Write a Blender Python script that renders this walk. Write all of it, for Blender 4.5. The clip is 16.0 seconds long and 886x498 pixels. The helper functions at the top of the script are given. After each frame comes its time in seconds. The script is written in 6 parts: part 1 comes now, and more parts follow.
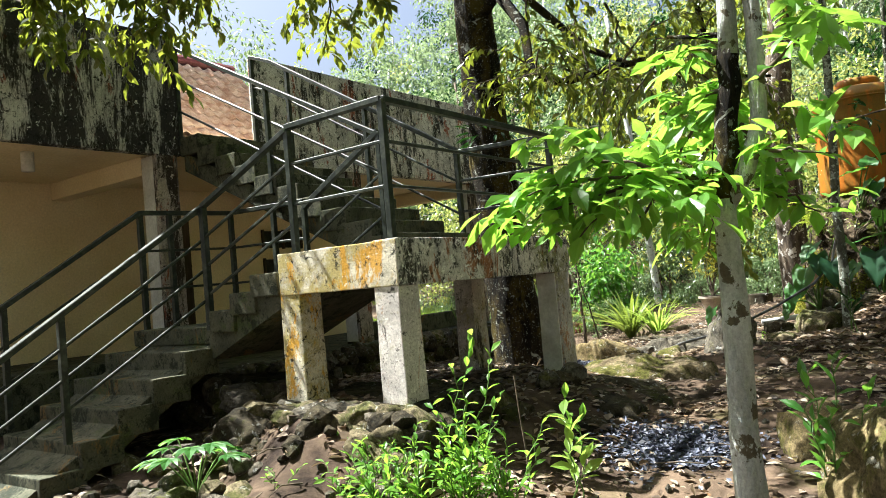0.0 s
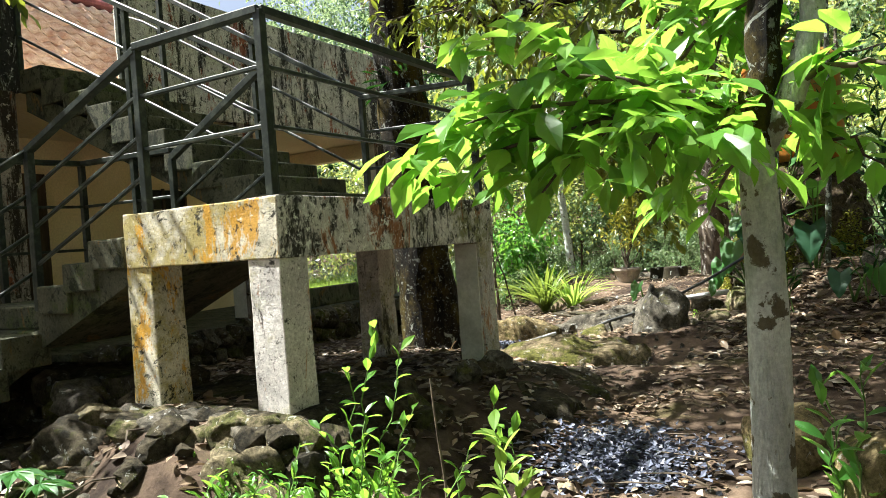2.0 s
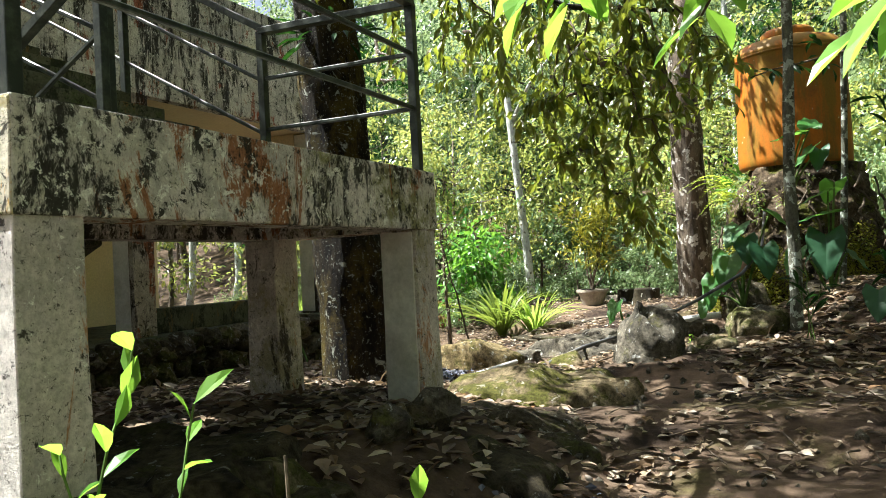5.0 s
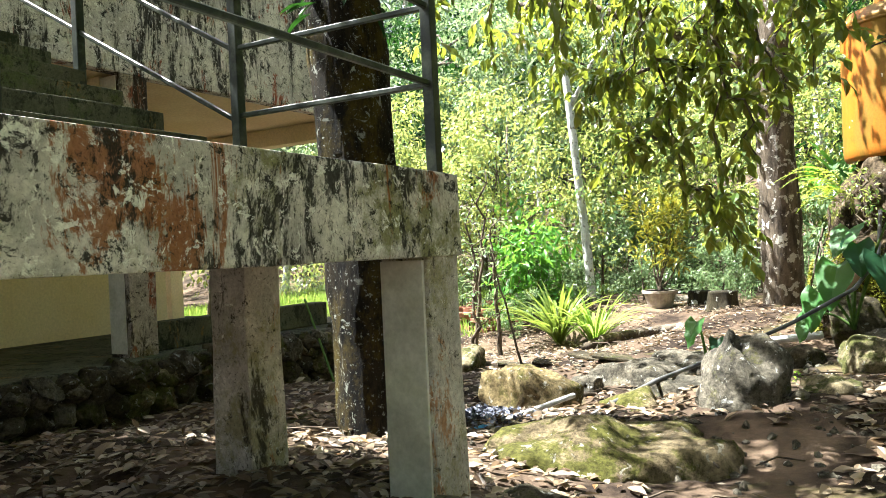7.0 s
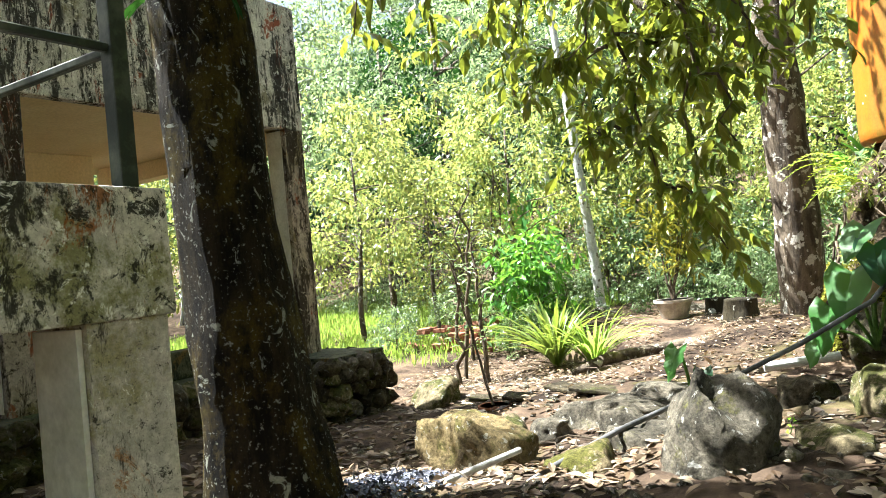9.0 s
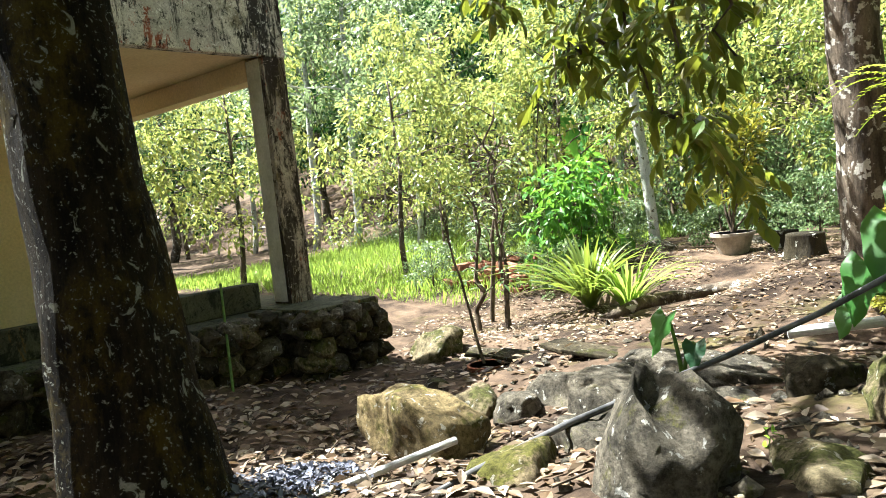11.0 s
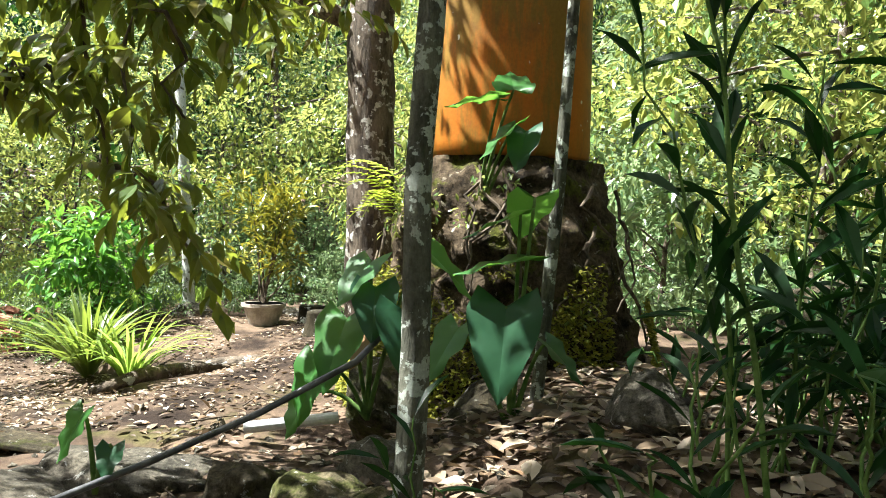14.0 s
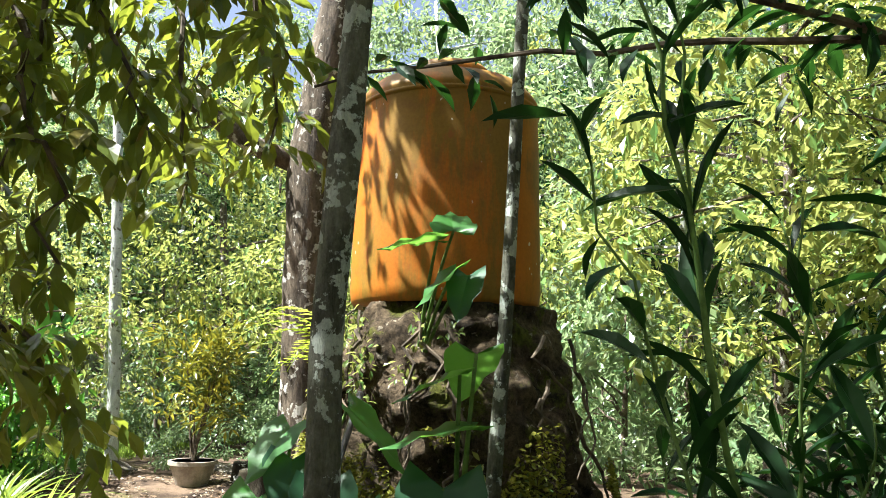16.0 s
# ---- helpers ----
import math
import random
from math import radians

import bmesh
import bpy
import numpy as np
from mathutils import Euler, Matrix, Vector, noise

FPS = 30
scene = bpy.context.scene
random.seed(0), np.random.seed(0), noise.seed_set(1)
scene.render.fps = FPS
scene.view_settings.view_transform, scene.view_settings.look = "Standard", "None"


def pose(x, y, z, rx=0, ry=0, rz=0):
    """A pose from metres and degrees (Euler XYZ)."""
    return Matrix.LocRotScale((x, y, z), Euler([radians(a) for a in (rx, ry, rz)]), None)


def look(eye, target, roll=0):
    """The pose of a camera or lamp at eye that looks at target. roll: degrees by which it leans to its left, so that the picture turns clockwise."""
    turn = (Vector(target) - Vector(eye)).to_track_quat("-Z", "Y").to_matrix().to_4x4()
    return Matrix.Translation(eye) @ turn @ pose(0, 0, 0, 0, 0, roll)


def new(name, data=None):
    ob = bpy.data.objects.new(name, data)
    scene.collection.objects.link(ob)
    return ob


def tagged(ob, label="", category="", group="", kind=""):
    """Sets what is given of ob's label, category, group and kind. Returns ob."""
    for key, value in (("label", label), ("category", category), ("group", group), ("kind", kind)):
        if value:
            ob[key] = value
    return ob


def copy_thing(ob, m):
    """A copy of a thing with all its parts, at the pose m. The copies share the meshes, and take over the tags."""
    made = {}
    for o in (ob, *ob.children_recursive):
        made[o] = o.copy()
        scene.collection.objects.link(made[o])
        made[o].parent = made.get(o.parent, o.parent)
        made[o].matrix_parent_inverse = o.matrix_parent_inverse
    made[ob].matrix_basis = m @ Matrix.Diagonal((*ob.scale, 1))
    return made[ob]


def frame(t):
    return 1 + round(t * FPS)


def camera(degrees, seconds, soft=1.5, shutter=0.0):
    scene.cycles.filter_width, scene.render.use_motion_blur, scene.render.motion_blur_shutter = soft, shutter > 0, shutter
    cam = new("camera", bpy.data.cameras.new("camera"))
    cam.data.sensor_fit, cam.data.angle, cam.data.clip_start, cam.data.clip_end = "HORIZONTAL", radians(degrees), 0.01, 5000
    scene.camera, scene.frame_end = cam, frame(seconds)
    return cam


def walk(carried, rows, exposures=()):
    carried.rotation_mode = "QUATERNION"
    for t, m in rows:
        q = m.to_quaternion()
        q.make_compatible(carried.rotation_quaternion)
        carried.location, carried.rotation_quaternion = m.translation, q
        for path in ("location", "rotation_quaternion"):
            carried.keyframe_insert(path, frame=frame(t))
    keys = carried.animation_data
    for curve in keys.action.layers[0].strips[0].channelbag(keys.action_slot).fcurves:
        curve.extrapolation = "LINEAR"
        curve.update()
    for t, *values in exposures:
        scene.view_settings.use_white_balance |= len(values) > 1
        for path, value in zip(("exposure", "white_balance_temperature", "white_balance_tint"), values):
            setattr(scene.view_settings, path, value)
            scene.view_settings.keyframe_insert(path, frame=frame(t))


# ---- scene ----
cam = camera(61.1, 16.0, soft=0.9)
PATH = [
    (0, (3.047, -3.628, 0.697), (1.863, -2.018, 0.785), -5.1),
    (0.5, (2.928, -3.378, 0.656), (1.874, -1.686, 0.808), -4.0),
    (1, (2.779, -3.161, 0.629), (1.747, -1.452, 0.745), -3.4),
    (1.5, (2.569, -2.886, 0.664), (1.578, -1.15, 0.734), -4.1),
    (2, (2.451, -2.728, 0.718), (1.465, -0.989, 0.7), -4.3),
    (2.5, (2.337, -2.536, 0.683), (1.329, -0.81, 0.629), -3.9),
    (3, (2.202, -2.35, 0.534), (1.255, -0.588, 0.522), -4.5),
    (3.5, (2.101, -2.101, 0.514), (1.275, -0.279, 0.531), -5.7),
    (4, (2.003, -1.803, 0.51), (1.247, 0.048, 0.551), -5.2),
    (4.5, (1.885, -1.475, 0.516), (1.103, 0.366, 0.556), -4.1),
    (4.7, (1.846, -1.357, 0.515), (1.015, 0.462, 0.559), -3.2),
    (6.8, (1.365, -0.256, 0.686), (0.359, 1.473, 0.691), -3.6),
    (7, (1.384, -0.115, 0.712), (0.367, 1.607, 0.722), -2.7),
    (7.5, (1.405, 0.22, 0.726), (0.376, 1.935, 0.75), -2.4),
    (8, (1.415, 0.537, 0.748), (0.394, 2.257, 0.772), -3.4),
    (8.5, (1.51, 0.862, 0.757), (0.484, 2.579, 0.787), -3.9),
    (9, (1.549, 1.201, 0.754), (0.446, 2.869, 0.798), -5.4),
    (9.2, (1.56, 1.339, 0.771), (0.418, 2.98, 0.809), -6.4),
    (11.3, (1.851, 2.498, 0.861), (0.54, 4.0, 0.707), -6.2),
    (11.5, (1.88, 2.547, 0.873), (0.614, 4.088, 0.724), -5.8),
    (12, (2.004, 2.669, 0.876), (0.871, 4.311, 0.736), -5.8),
    (12.5, (2.138, 2.788, 0.884), (1.205, 4.55, 0.725), -4.7),
    (13, (2.2, 2.865, 0.872), (1.513, 4.737, 0.725), -2.2),
    (13.5, (2.21, 2.986, 0.877), (1.721, 4.923, 0.782), 0.8),
    (14, (2.168, 3.21, 0.895), (1.831, 5.181, 0.861), 1.8),
    (14.5, (2.145, 3.373, 0.906), (1.923, 5.36, 0.931), 1.2),
    (15, (2.122, 3.556, 0.922), (1.923, 5.542, 1.051), 1.2),
    (15.5, (2.178, 3.721, 0.964), (1.953, 5.693, 1.211), 1.3),
    (16, (2.204, 3.689, 0.989), (1.974, 5.647, 1.326), 1.2),
]
walk(cam, [(t, look(eye, target, roll)) for t, eye, target, roll in PATH],
     [(0, 2.4, 5900, 7), (4.5, 2.3, 5900, 7), (7, 3.05, 5850, 7), (9.2, 2.95, 5850, 7), (12, 2.65, 5850, 7), (16, 2.6, 5850, 7)])

# ---- sky, sun, exposure ----
world = bpy.data.worlds.new("world")
scene.world = world
world.use_nodes = True
SUN_ELEV, SUN_AZ = 60.0, 256.0   # degrees; azimuth clockwise from +y
sky = world.node_tree.nodes.new("ShaderNodeTexSky")
sky.sky_type, sky.sun_disc = "NISHITA", False
sky.dust_density, sky.air_density = 8.0, 1.0
sky.sun_elevation, sky.sun_rotation = radians(SUN_ELEV), radians(SUN_AZ)
backg = world.node_tree.nodes["Background"]
backg.inputs[1].default_value = 0.042
world.node_tree.links.new(sky.outputs[0], backg.inputs[0])
sun = new("sun", bpy.data.lights.new("sun", "SUN"))
sun.data.energy, sun.data.angle, sun.data.color = 5.0, radians(0.5), (1.0, 0.94, 0.82)
a, e = radians(SUN_AZ), radians(SUN_ELEV)
sun.matrix_world = look((0, 0, 0), (-math.sin(a) * math.cos(e), -math.cos(a) * math.cos(e), -math.sin(e)))


# ---- small helpers ----
def thing(name, at, label, category, group="", kind=""):
    ob = new(name)
    ob.empty_display_size = 0.1
    ob.matrix_basis = Matrix.Translation(at)
    return tagged(ob, label, category, group, kind)


def mesh_of(name, data, mats, smooth=False):
    """A mesh from a bmesh, or from (verts, faces) or (verts, faces, material indices)."""
    me = bpy.data.meshes.new(name)
    if isinstance(data, bmesh.types.BMesh):
        data.to_mesh(me)
        data.free()
    else:
        v, f = data[0], data[1]
        v = np.asarray(v, dtype=np.float32)
        me.from_pydata(v.tolist(), [], f if isinstance(f, list) else f.tolist())
        if len(data) > 2:
            me.polygons.foreach_set("material_index", np.asarray(data[2], dtype=np.int32))
    for m in mats if isinstance(mats, (list, tuple)) else [mats]:
        me.materials.append(m)
    if smooth:
        me.polygons.foreach_set("use_smooth", np.ones(len(me.polygons), dtype=bool))
    me.update()
    return me


def part(name, data, mat, parent, label="", smooth=False):
    """A mesh in world metres, hung under a thing (an Empty or a mesh)."""
    ob = new(name, data if isinstance(data, bpy.types.Mesh) else mesh_of(name, data, mat, smooth))
    ob.parent = parent
    if parent.parent is None:
        ob.matrix_parent_inverse = parent.matrix_basis.inverted()
    return tagged(ob, label)


def solid(name, data, mat, label, category, group="", kind="", smooth=False):
    return tagged(new(name, mesh_of(name, data, mat, smooth)), label, category, group, kind)


def box(x0, y0, z0, x1, y1, z1, bevel=0.012, cuts=0, rough=0.0, bm=None):
    """A block with rounded edges; rough shifts its points a little, as worn concrete."""
    own = bmesh.new()
    bmesh.ops.create_cube(own, size=1)
    bmesh.ops.transform(own, matrix=Matrix.LocRotScale(((x0 + x1) / 2, (y0 + y1) / 2, (z0 + z1) / 2), None, (x1 - x0, y1 - y0, z1 - z0)), verts=own.verts)
    if cuts:
        bmesh.ops.subdivide_edges(own, edges=own.edges, cuts=cuts, use_grid_fill=True)
    if bevel:
        sharp = [ed for ed in own.edges if ed.calc_face_angle(0) > 0.5]
        bmesh.ops.bevel(own, geom=sharp, offset=bevel, segments=2, affect="EDGES", profile=0.6)
    if rough:
        for v in own.verts:
            v.co += rough * noise.noise_vector(v.co * 5.0)
    if bm is None:
        return own
    me = bpy.data.meshes.new("tmp")
    own.to_mesh(me)
    bm.from_mesh(me)
    own.free()
    bpy.data.meshes.remove(me)
    return bm


def tube(points, radii, sides=8, wob=0.0):
    """A tapered round limb through points."""
    p = np.asarray(points, dtype=float)
    r = np.broadcast_to(np.asarray(radii, dtype=float), (len(p),))
    t = np.gradient(p, axis=0)
    t /= np.linalg.norm(t, axis=1)[:, None] + 1e-9
    ref = np.array([1.0, 0.0, 0.0]) if abs(t[:, 0]).mean() < 0.8 else np.array([0.0, 1.0, 0.0])
    a = np.cross(t, ref)
    a /= np.linalg.norm(a, axis=1)[:, None]
    b = np.cross(t, a)
    ang = np.linspace(0, 2 * np.pi, sides, endpoint=False)
    ring = np.cos(ang)[None, :, None] * a[:, None, :] + np.sin(ang)[None, :, None] * b[:, None, :]
    rr = r[:, None, None] * np.ones((1, sides, 1))
    if wob:
        for i in range(len(p)):
            for j in range(sides):
                rr[i, j, 0] *= 1 + wob * noise.noise(Vector(ring[i, j] * 1.6) + Vector(p[i] * 2.2))
    v = (p[:, None, :] + rr * ring).reshape(-1, 3)
    f = []
    for i in range(len(p) - 1):
        for j in range(sides):
            k = (j + 1) % sides
            f.append([i * sides + j, i * sides + k, (i + 1) * sides + k, (i + 1) * sides + j])
    f.append(list(range(sides))[::-1])
    f.append([(len(p) - 1) * sides + j for j in range(sides)])
    return v, f


def merge(*pieces):
    vs, fs, n = [], [], 0
    for v, f in pieces:
        vs.append(np.asarray(v))
        fs += [[i + n for i in q] for q in (f if isinstance(f, list) else f.tolist())]
        n += len(v)
    return np.vstack(vs), fs


def bend(a, b, sag=0.0, n=8, wander=0.0, seed=0):
    """Points from a to b, sagging or wandering between."""
    a, b = np.array(a, float), np.array(b, float)
    t = np.linspace(0, 1, n)[:, None]
    p = a + (b - a) * t
    p[:, 2] -= (4 * sag * t * (1 - t))[:, 0]
    if wander:
        rng = np.random.default_rng(seed)
        k = rng.normal(0, wander, (n, 3)) * np.sqrt(t)
        k[0] = 0
        k[-1] = 0
        p += k
    return p


NEAR_LEAF = (np.array([(0, 0, 0), (-.30, .28, .05), (-.42, .55, .06), (0, .5, 0), (.30, .28, .05), (.42, .55, .06), (0, 1, -.10), (-.2, .82, 0), (.2, .82, 0)]),
             np.array([(0, 3, 2, 1), (0, 4, 5, 3), (3, 6, 7, 2), (3, 5, 8, 6)]))
FAR_LEAF = (np.array([(0, 0, 0), (.38, .5, .06), (0, 1, -.05), (-.38, .5, .06)]), np.array([(0, 1, 2, 3)]))


def leaves(base, way, up, length, width, shape=FAR_LEAF):
    """Many leaves at once: where they start, where they point, what they face, and their sizes."""
    way = way / (np.linalg.norm(way, axis=1)[:, None] + 1e-9)
    side = np.cross(way, up)
    side /= np.linalg.norm(side, axis=1)[:, None] + 1e-9
    nor = np.cross(side, way)
    tv, tf = shape
    v = base[:, None, :] + length[:, None, None] * (tv[None, :, 1, None] * way[:, None, :] + tv[None, :, 2, None] * nor[:, None, :]) + width[:, None, None] * tv[None, :, 0, None] * side[:, None, :]
    n = len(base)
    f = (np.arange(n) * len(tv))[:, None, None] + tf[None]
    return v.reshape(-1, 3), f.reshape(-1, tf.shape[1])


def clumps(centres, radii, per, size, seed, shape=FAR_LEAF, droop=0.35, slim=0.45):
    """Leaves spread through uneven clumps, with gaps between them."""
    rng = np.random.default_rng(seed)
    centres = np.asarray(centres, float)
    k = np.repeat(np.arange(len(centres)), per)
    n = len(k)
    d = rng.normal(0, 1, (n, 3))
    d /= np.linalg.norm(d, axis=1)[:, None]
    rad = np.asarray(radii, float)[k] * rng.uniform(0.25, 1.0, n) ** 0.6
    p = centres[k] + d * rad[:, None] * np.array([1, 1, 0.7])
    way = d * 0.8 + rng.normal(0, 0.6, (n, 3))
    way[:, 2] -= droop
    up = rng.normal(0, 0.45, (n, 3)) + np.array([0, 0, 1.0])
    ln = size * rng.uniform(0.65, 1.25, n)
    return leaves(p, way, up, ln, ln * slim, shape)


# ---- materials ----
def material(name, build, rough=0.8, metal=0.0, spec=0.12):
    m = bpy.data.materials.new(name)
    m.use_nodes = True
    nt = m.node_tree
    bsdf = nt.nodes["Principled BSDF"]
    bsdf.inputs["Roughness"].default_value, bsdf.inputs["Metallic"].default_value = rough, metal
    bsdf.inputs["Specular IOR Level"].default_value = spec
    build(Nodes(nt, bsdf))
    return m


class Nodes:
    def __init__(self, nt, bsdf):
        self.nt, self.bsdf = nt, bsdf
        self.pos = nt.nodes.new("ShaderNodeNewGeometry").outputs["Position"]
        self.obj = nt.nodes.new("ShaderNodeTexCoord").outputs["Object"]

    def put(self, value, socket):
        if hasattr(value, "is_linked"):
            self.nt.links.new(value, socket)
        elif isinstance(value, (tuple, list)):
            socket.default_value = (*value, 1) if len(value) == 3 and socket.type == "RGBA" else value
        else:
            socket.default_value = value

    def noise(self, scale, detail=4, rough=0.55, stretch=None, where=None, distort=0.0):
        co = where if where is not None else self.pos
        if stretch:
            mp = self.nt.nodes.new("ShaderNodeMapping")
            mp.inputs["Scale"].default_value = stretch
            self.nt.links.new(co, mp.inputs["Vector"])
            co = mp.outputs[0]
        n = self.nt.nodes.new("ShaderNodeTexNoise")
        n.inputs["Scale"].default_value, n.inputs["Detail"].default_value, n.inputs["Roughness"].default_value = scale, detail, rough
        n.inputs["Distortion"].default_value = distort
        self.nt.links.new(co, n.inputs["Vector"])
        return n.outputs[0]

    def voronoi(self, scale, feature="F1", out="Distance", where=None):
        n = self.nt.nodes.new("ShaderNodeTexVoronoi")
        n.feature = feature
        n.inputs["Scale"].default_value = scale
        self.nt.links.new(where if where is not None else self.pos, n.inputs["Vector"])
        return n.outputs[out]

    def ramp(self, fac, *stops):
        n = self.nt.nodes.new("ShaderNodeValToRGB")
        el = n.color_ramp.elements
        while len(el) < len(stops):
            el.new(0.5)
        for e_, (p, c) in zip(el, stops):
            e_.position = p
            e_.color = (c, c, c, 1) if isinstance(c, (int, float)) else (*c, 1)
        self.nt.links.new(fac, n.inputs[0])
        return n.outputs[0]

    def mix(self, fac, a, b, mode="MIX"):
        n = self.nt.nodes.new("ShaderNodeMix")
        n.data_type, n.blend_type = "RGBA", mode
        self.put(fac, n.inputs[0])
        self.put(a, n.inputs[6])
        self.put(b, n.inputs[7])
        return n.outputs[2]

    def maths(self, op, a, b=0.0):
        n = self.nt.nodes.new("ShaderNodeMath")
        n.operation = op
        n.use_clamp = False
        self.put(a, n.inputs[0])
        self.put(b, n.inputs[1])
        return n.outputs[0]

    def color(self, value):
        self.put(value, self.bsdf.inputs["Base Color"])

    def roughness(self, value):
        self.put(value, self.bsdf.inputs["Roughness"])

    def bump(self, height, strength=0.4, distance=0.02):
        n = self.nt.nodes.new("ShaderNodeBump")
        n.inputs["Strength"].default_value, n.inputs["Distance"].default_value = strength, distance
        self.nt.links.new(height, n.inputs["Height"])
        self.nt.links.new(n.outputs[0], self.bsdf.inputs["Normal"])

    def random(self, island=False):
        if island:
            return self.nt.nodes.new("ShaderNodeNewGeometry").outputs["Random Per Island"]
        return self.nt.nodes.new("ShaderNodeObjectInfo").outputs["Random"]

    def up(self):
        n = self.nt.nodes.new("ShaderNodeSeparateXYZ")
        self.nt.links.new(self.nt.nodes.new("ShaderNodeNewGeometry").outputs["Normal"], n.inputs[0])
        return n.outputs[2]


def stained_concrete(pale, dark, moss, rust, speck=0.55, dirt=0.5, rusty=0.585, mossy=0.55, streak=0.6, spot=0.425):
    """Old concrete: pale lime, black runs down the faces, moss and rust."""
    def build(n):
        grey = tuple(c * 0.62 for c in pale)
        c = n.mix(n.ramp(n.noise(2.6, 9, 0.75), (0.42, 0.0), (0.58, 1.0)), grey, pale)
        fine = n.noise(60.0, 7, 0.8)
        c = n.mix(n.ramp(n.noise(1.7, 8, 0.78), (mossy, 0.0), (mossy + 0.08, 0.85)), c, moss)
        c = n.mix(n.ramp(n.noise(3.6, 9, 0.78, stretch=(1, 1, 0.45), distort=0.5), (rusty, 0.0), (rusty + 0.03, 0.9)), c, rust)
        c = n.mix(n.ramp(n.noise(4.2, 11, 0.82, stretch=(1, 1, streak), distort=0.3), (dirt - 0.025, 0.95), (dirt + 0.02, 0.0)), c, dark)
        c = n.mix(n.ramp(n.noise(13.0, 10, 0.82, distort=0.4), (spot, 0.95), (spot + 0.02, 0.0)), c, dark)
        c = n.mix(n.ramp(n.noise(19.0, 9, 0.78, distort=0.5), (speck, 0.0), (speck + 0.02, 0.95)), c, tuple(min(0.9, x * 1.2) for x in pale))
        c = n.mix(n.ramp(n.noise(46.0, 8, 0.85), (0.39, 0.9), (0.43, 0.0)), c, tuple(x * 1.3 for x in dark))
        c = n.mix(0.6, c, n.ramp(fine, (0.34, 0.35), (0.58, 1.0)), "MULTIPLY")
        n.color(c)
        n.roughness(n.ramp(fine, (0.3, 0.95), (0.8, 0.7)))
        n.bump(n.maths("ADD", n.maths("MULTIPLY", fine, 0.5), n.noise(9.0, 8, 0.75)), 0.6, 0.015)
    return build


def leafy(cols, back, shine=0.4, through_light=0.5, vary=False, gloss=0.32):
    """Leaves: each its own green, let light through."""
    def build(n):
        nt = n.nt
        stops = [(i / max(1, len(cols) - 1), c) for i, c in enumerate(cols)]
        c = n.ramp(n.random(True), *stops)
        c = n.mix(0.35, c, n.ramp(n.noise(30, 3), (0.3, 0.5), (0.7, 1.0)), "MULTIPLY")
        c = n.mix(1.0, c, n.ramp(n.random(), (0.0, (0.62, 0.72, 0.7)), (0.5, (1.0, 1.0, 1.0)), (1.0, (1.2, 1.15, 1.0))), "MULTIPLY") if vary else c
        n.color(c)
        n.roughness(shine)
        n.put(gloss, n.bsdf.inputs["Specular IOR Level"])
        tr = nt.nodes.new("ShaderNodeBsdfTranslucent")
        n.put(n.mix(0.75, c, back), tr.inputs[0])
        mx = nt.nodes.new("ShaderNodeMixShader")
        mx.inputs[0].default_value = through_light
        nt.links.new(n.bsdf.outputs[0], mx.inputs[1])
        nt.links.new(tr.outputs[0], mx.inputs[2])
        nt.links.new(mx.outputs[0], nt.nodes["Material Output"].inputs[0])
    return build


def two_tone(a, b, scale, lo=0.4, hi=0.6, bump=0.3, dist=0.01, stretch=None, grain=40):
    def build(n):
        f = n.noise(scale, 6, 0.65, stretch=stretch)
        g = n.noise(grain, 5, 0.7, stretch=stretch)
        c = n.mix(n.ramp(f, (lo, 0.0), (hi, 1.0)), a, b)
        n.color(n.mix(0.4, c, n.ramp(g, (0.3, 0.35), (0.7, 1.0)), "MULTIPLY"))
        n.bump(n.maths("ADD", n.maths("MULTIPLY", g, 0.5), f), bump, dist)
    return build


def mossy_bark(dark, mid, moss, lichen):
    """Dark furrowed bark with olive moss, lichen patches and small pale flecks."""
    def build(n):
        f = n.noise(11.0, 9, 0.75, stretch=(1, 1, 0.3))
        c = n.mix(n.ramp(f, (0.42, 0.0), (0.62, 1.0)), dark, mid)
        c = n.mix(n.ramp(n.noise(2.2, 8, 0.75, stretch=(1, 1, 0.6)), (0.50, 0.0), (0.60, 0.85)), c, moss)
        c = n.mix(n.ramp(n.noise(7.5, 9, 0.66, distort=1.3), (0.605, 0.0), (0.625, 0.9)), c, lichen)
        c = n.mix(n.ramp(n.noise(42.0, 5, 0.7), (0.605, 0.0), (0.635, 0.8)), c, lichen)
        n.color(n.mix(0.7, c, n.ramp(n.noise(70, 6, 0.8), (0.3, 0.2), (0.65, 1.0)), "MULTIPLY"))
        n.bump(n.maths("ADD", f, n.noise(30.0, 8, 0.8, stretch=(1, 1, 0.25))), 1.0, 0.05)
    return build


def bark(dark, mid, lichen, amount=0.62, scale=9.0):
    def build(n):
        f = n.noise(scale, 7, 0.7, stretch=(1, 1, 0.35))
        c = n.mix(n.ramp(f, (0.38, 0.0), (0.62, 1.0)), dark, mid)
        sp = n.ramp(n.noise(scale * 1.2, 7, 0.62, distort=0.15), (amount, 0.0), (amount + 0.025, 1.0))
        c = n.mix(sp, c, lichen)
        n.color(n.mix(0.6, c, n.ramp(n.noise(60, 5, 0.75), (0.3, 0.3), (0.7, 1.0)), "MULTIPLY"))
        n.bump(n.maths("ADD", f, n.noise(scale * 2.2, 6, 0.75, stretch=(1, 1, 0.2))), 1.0, 0.04)
    return build


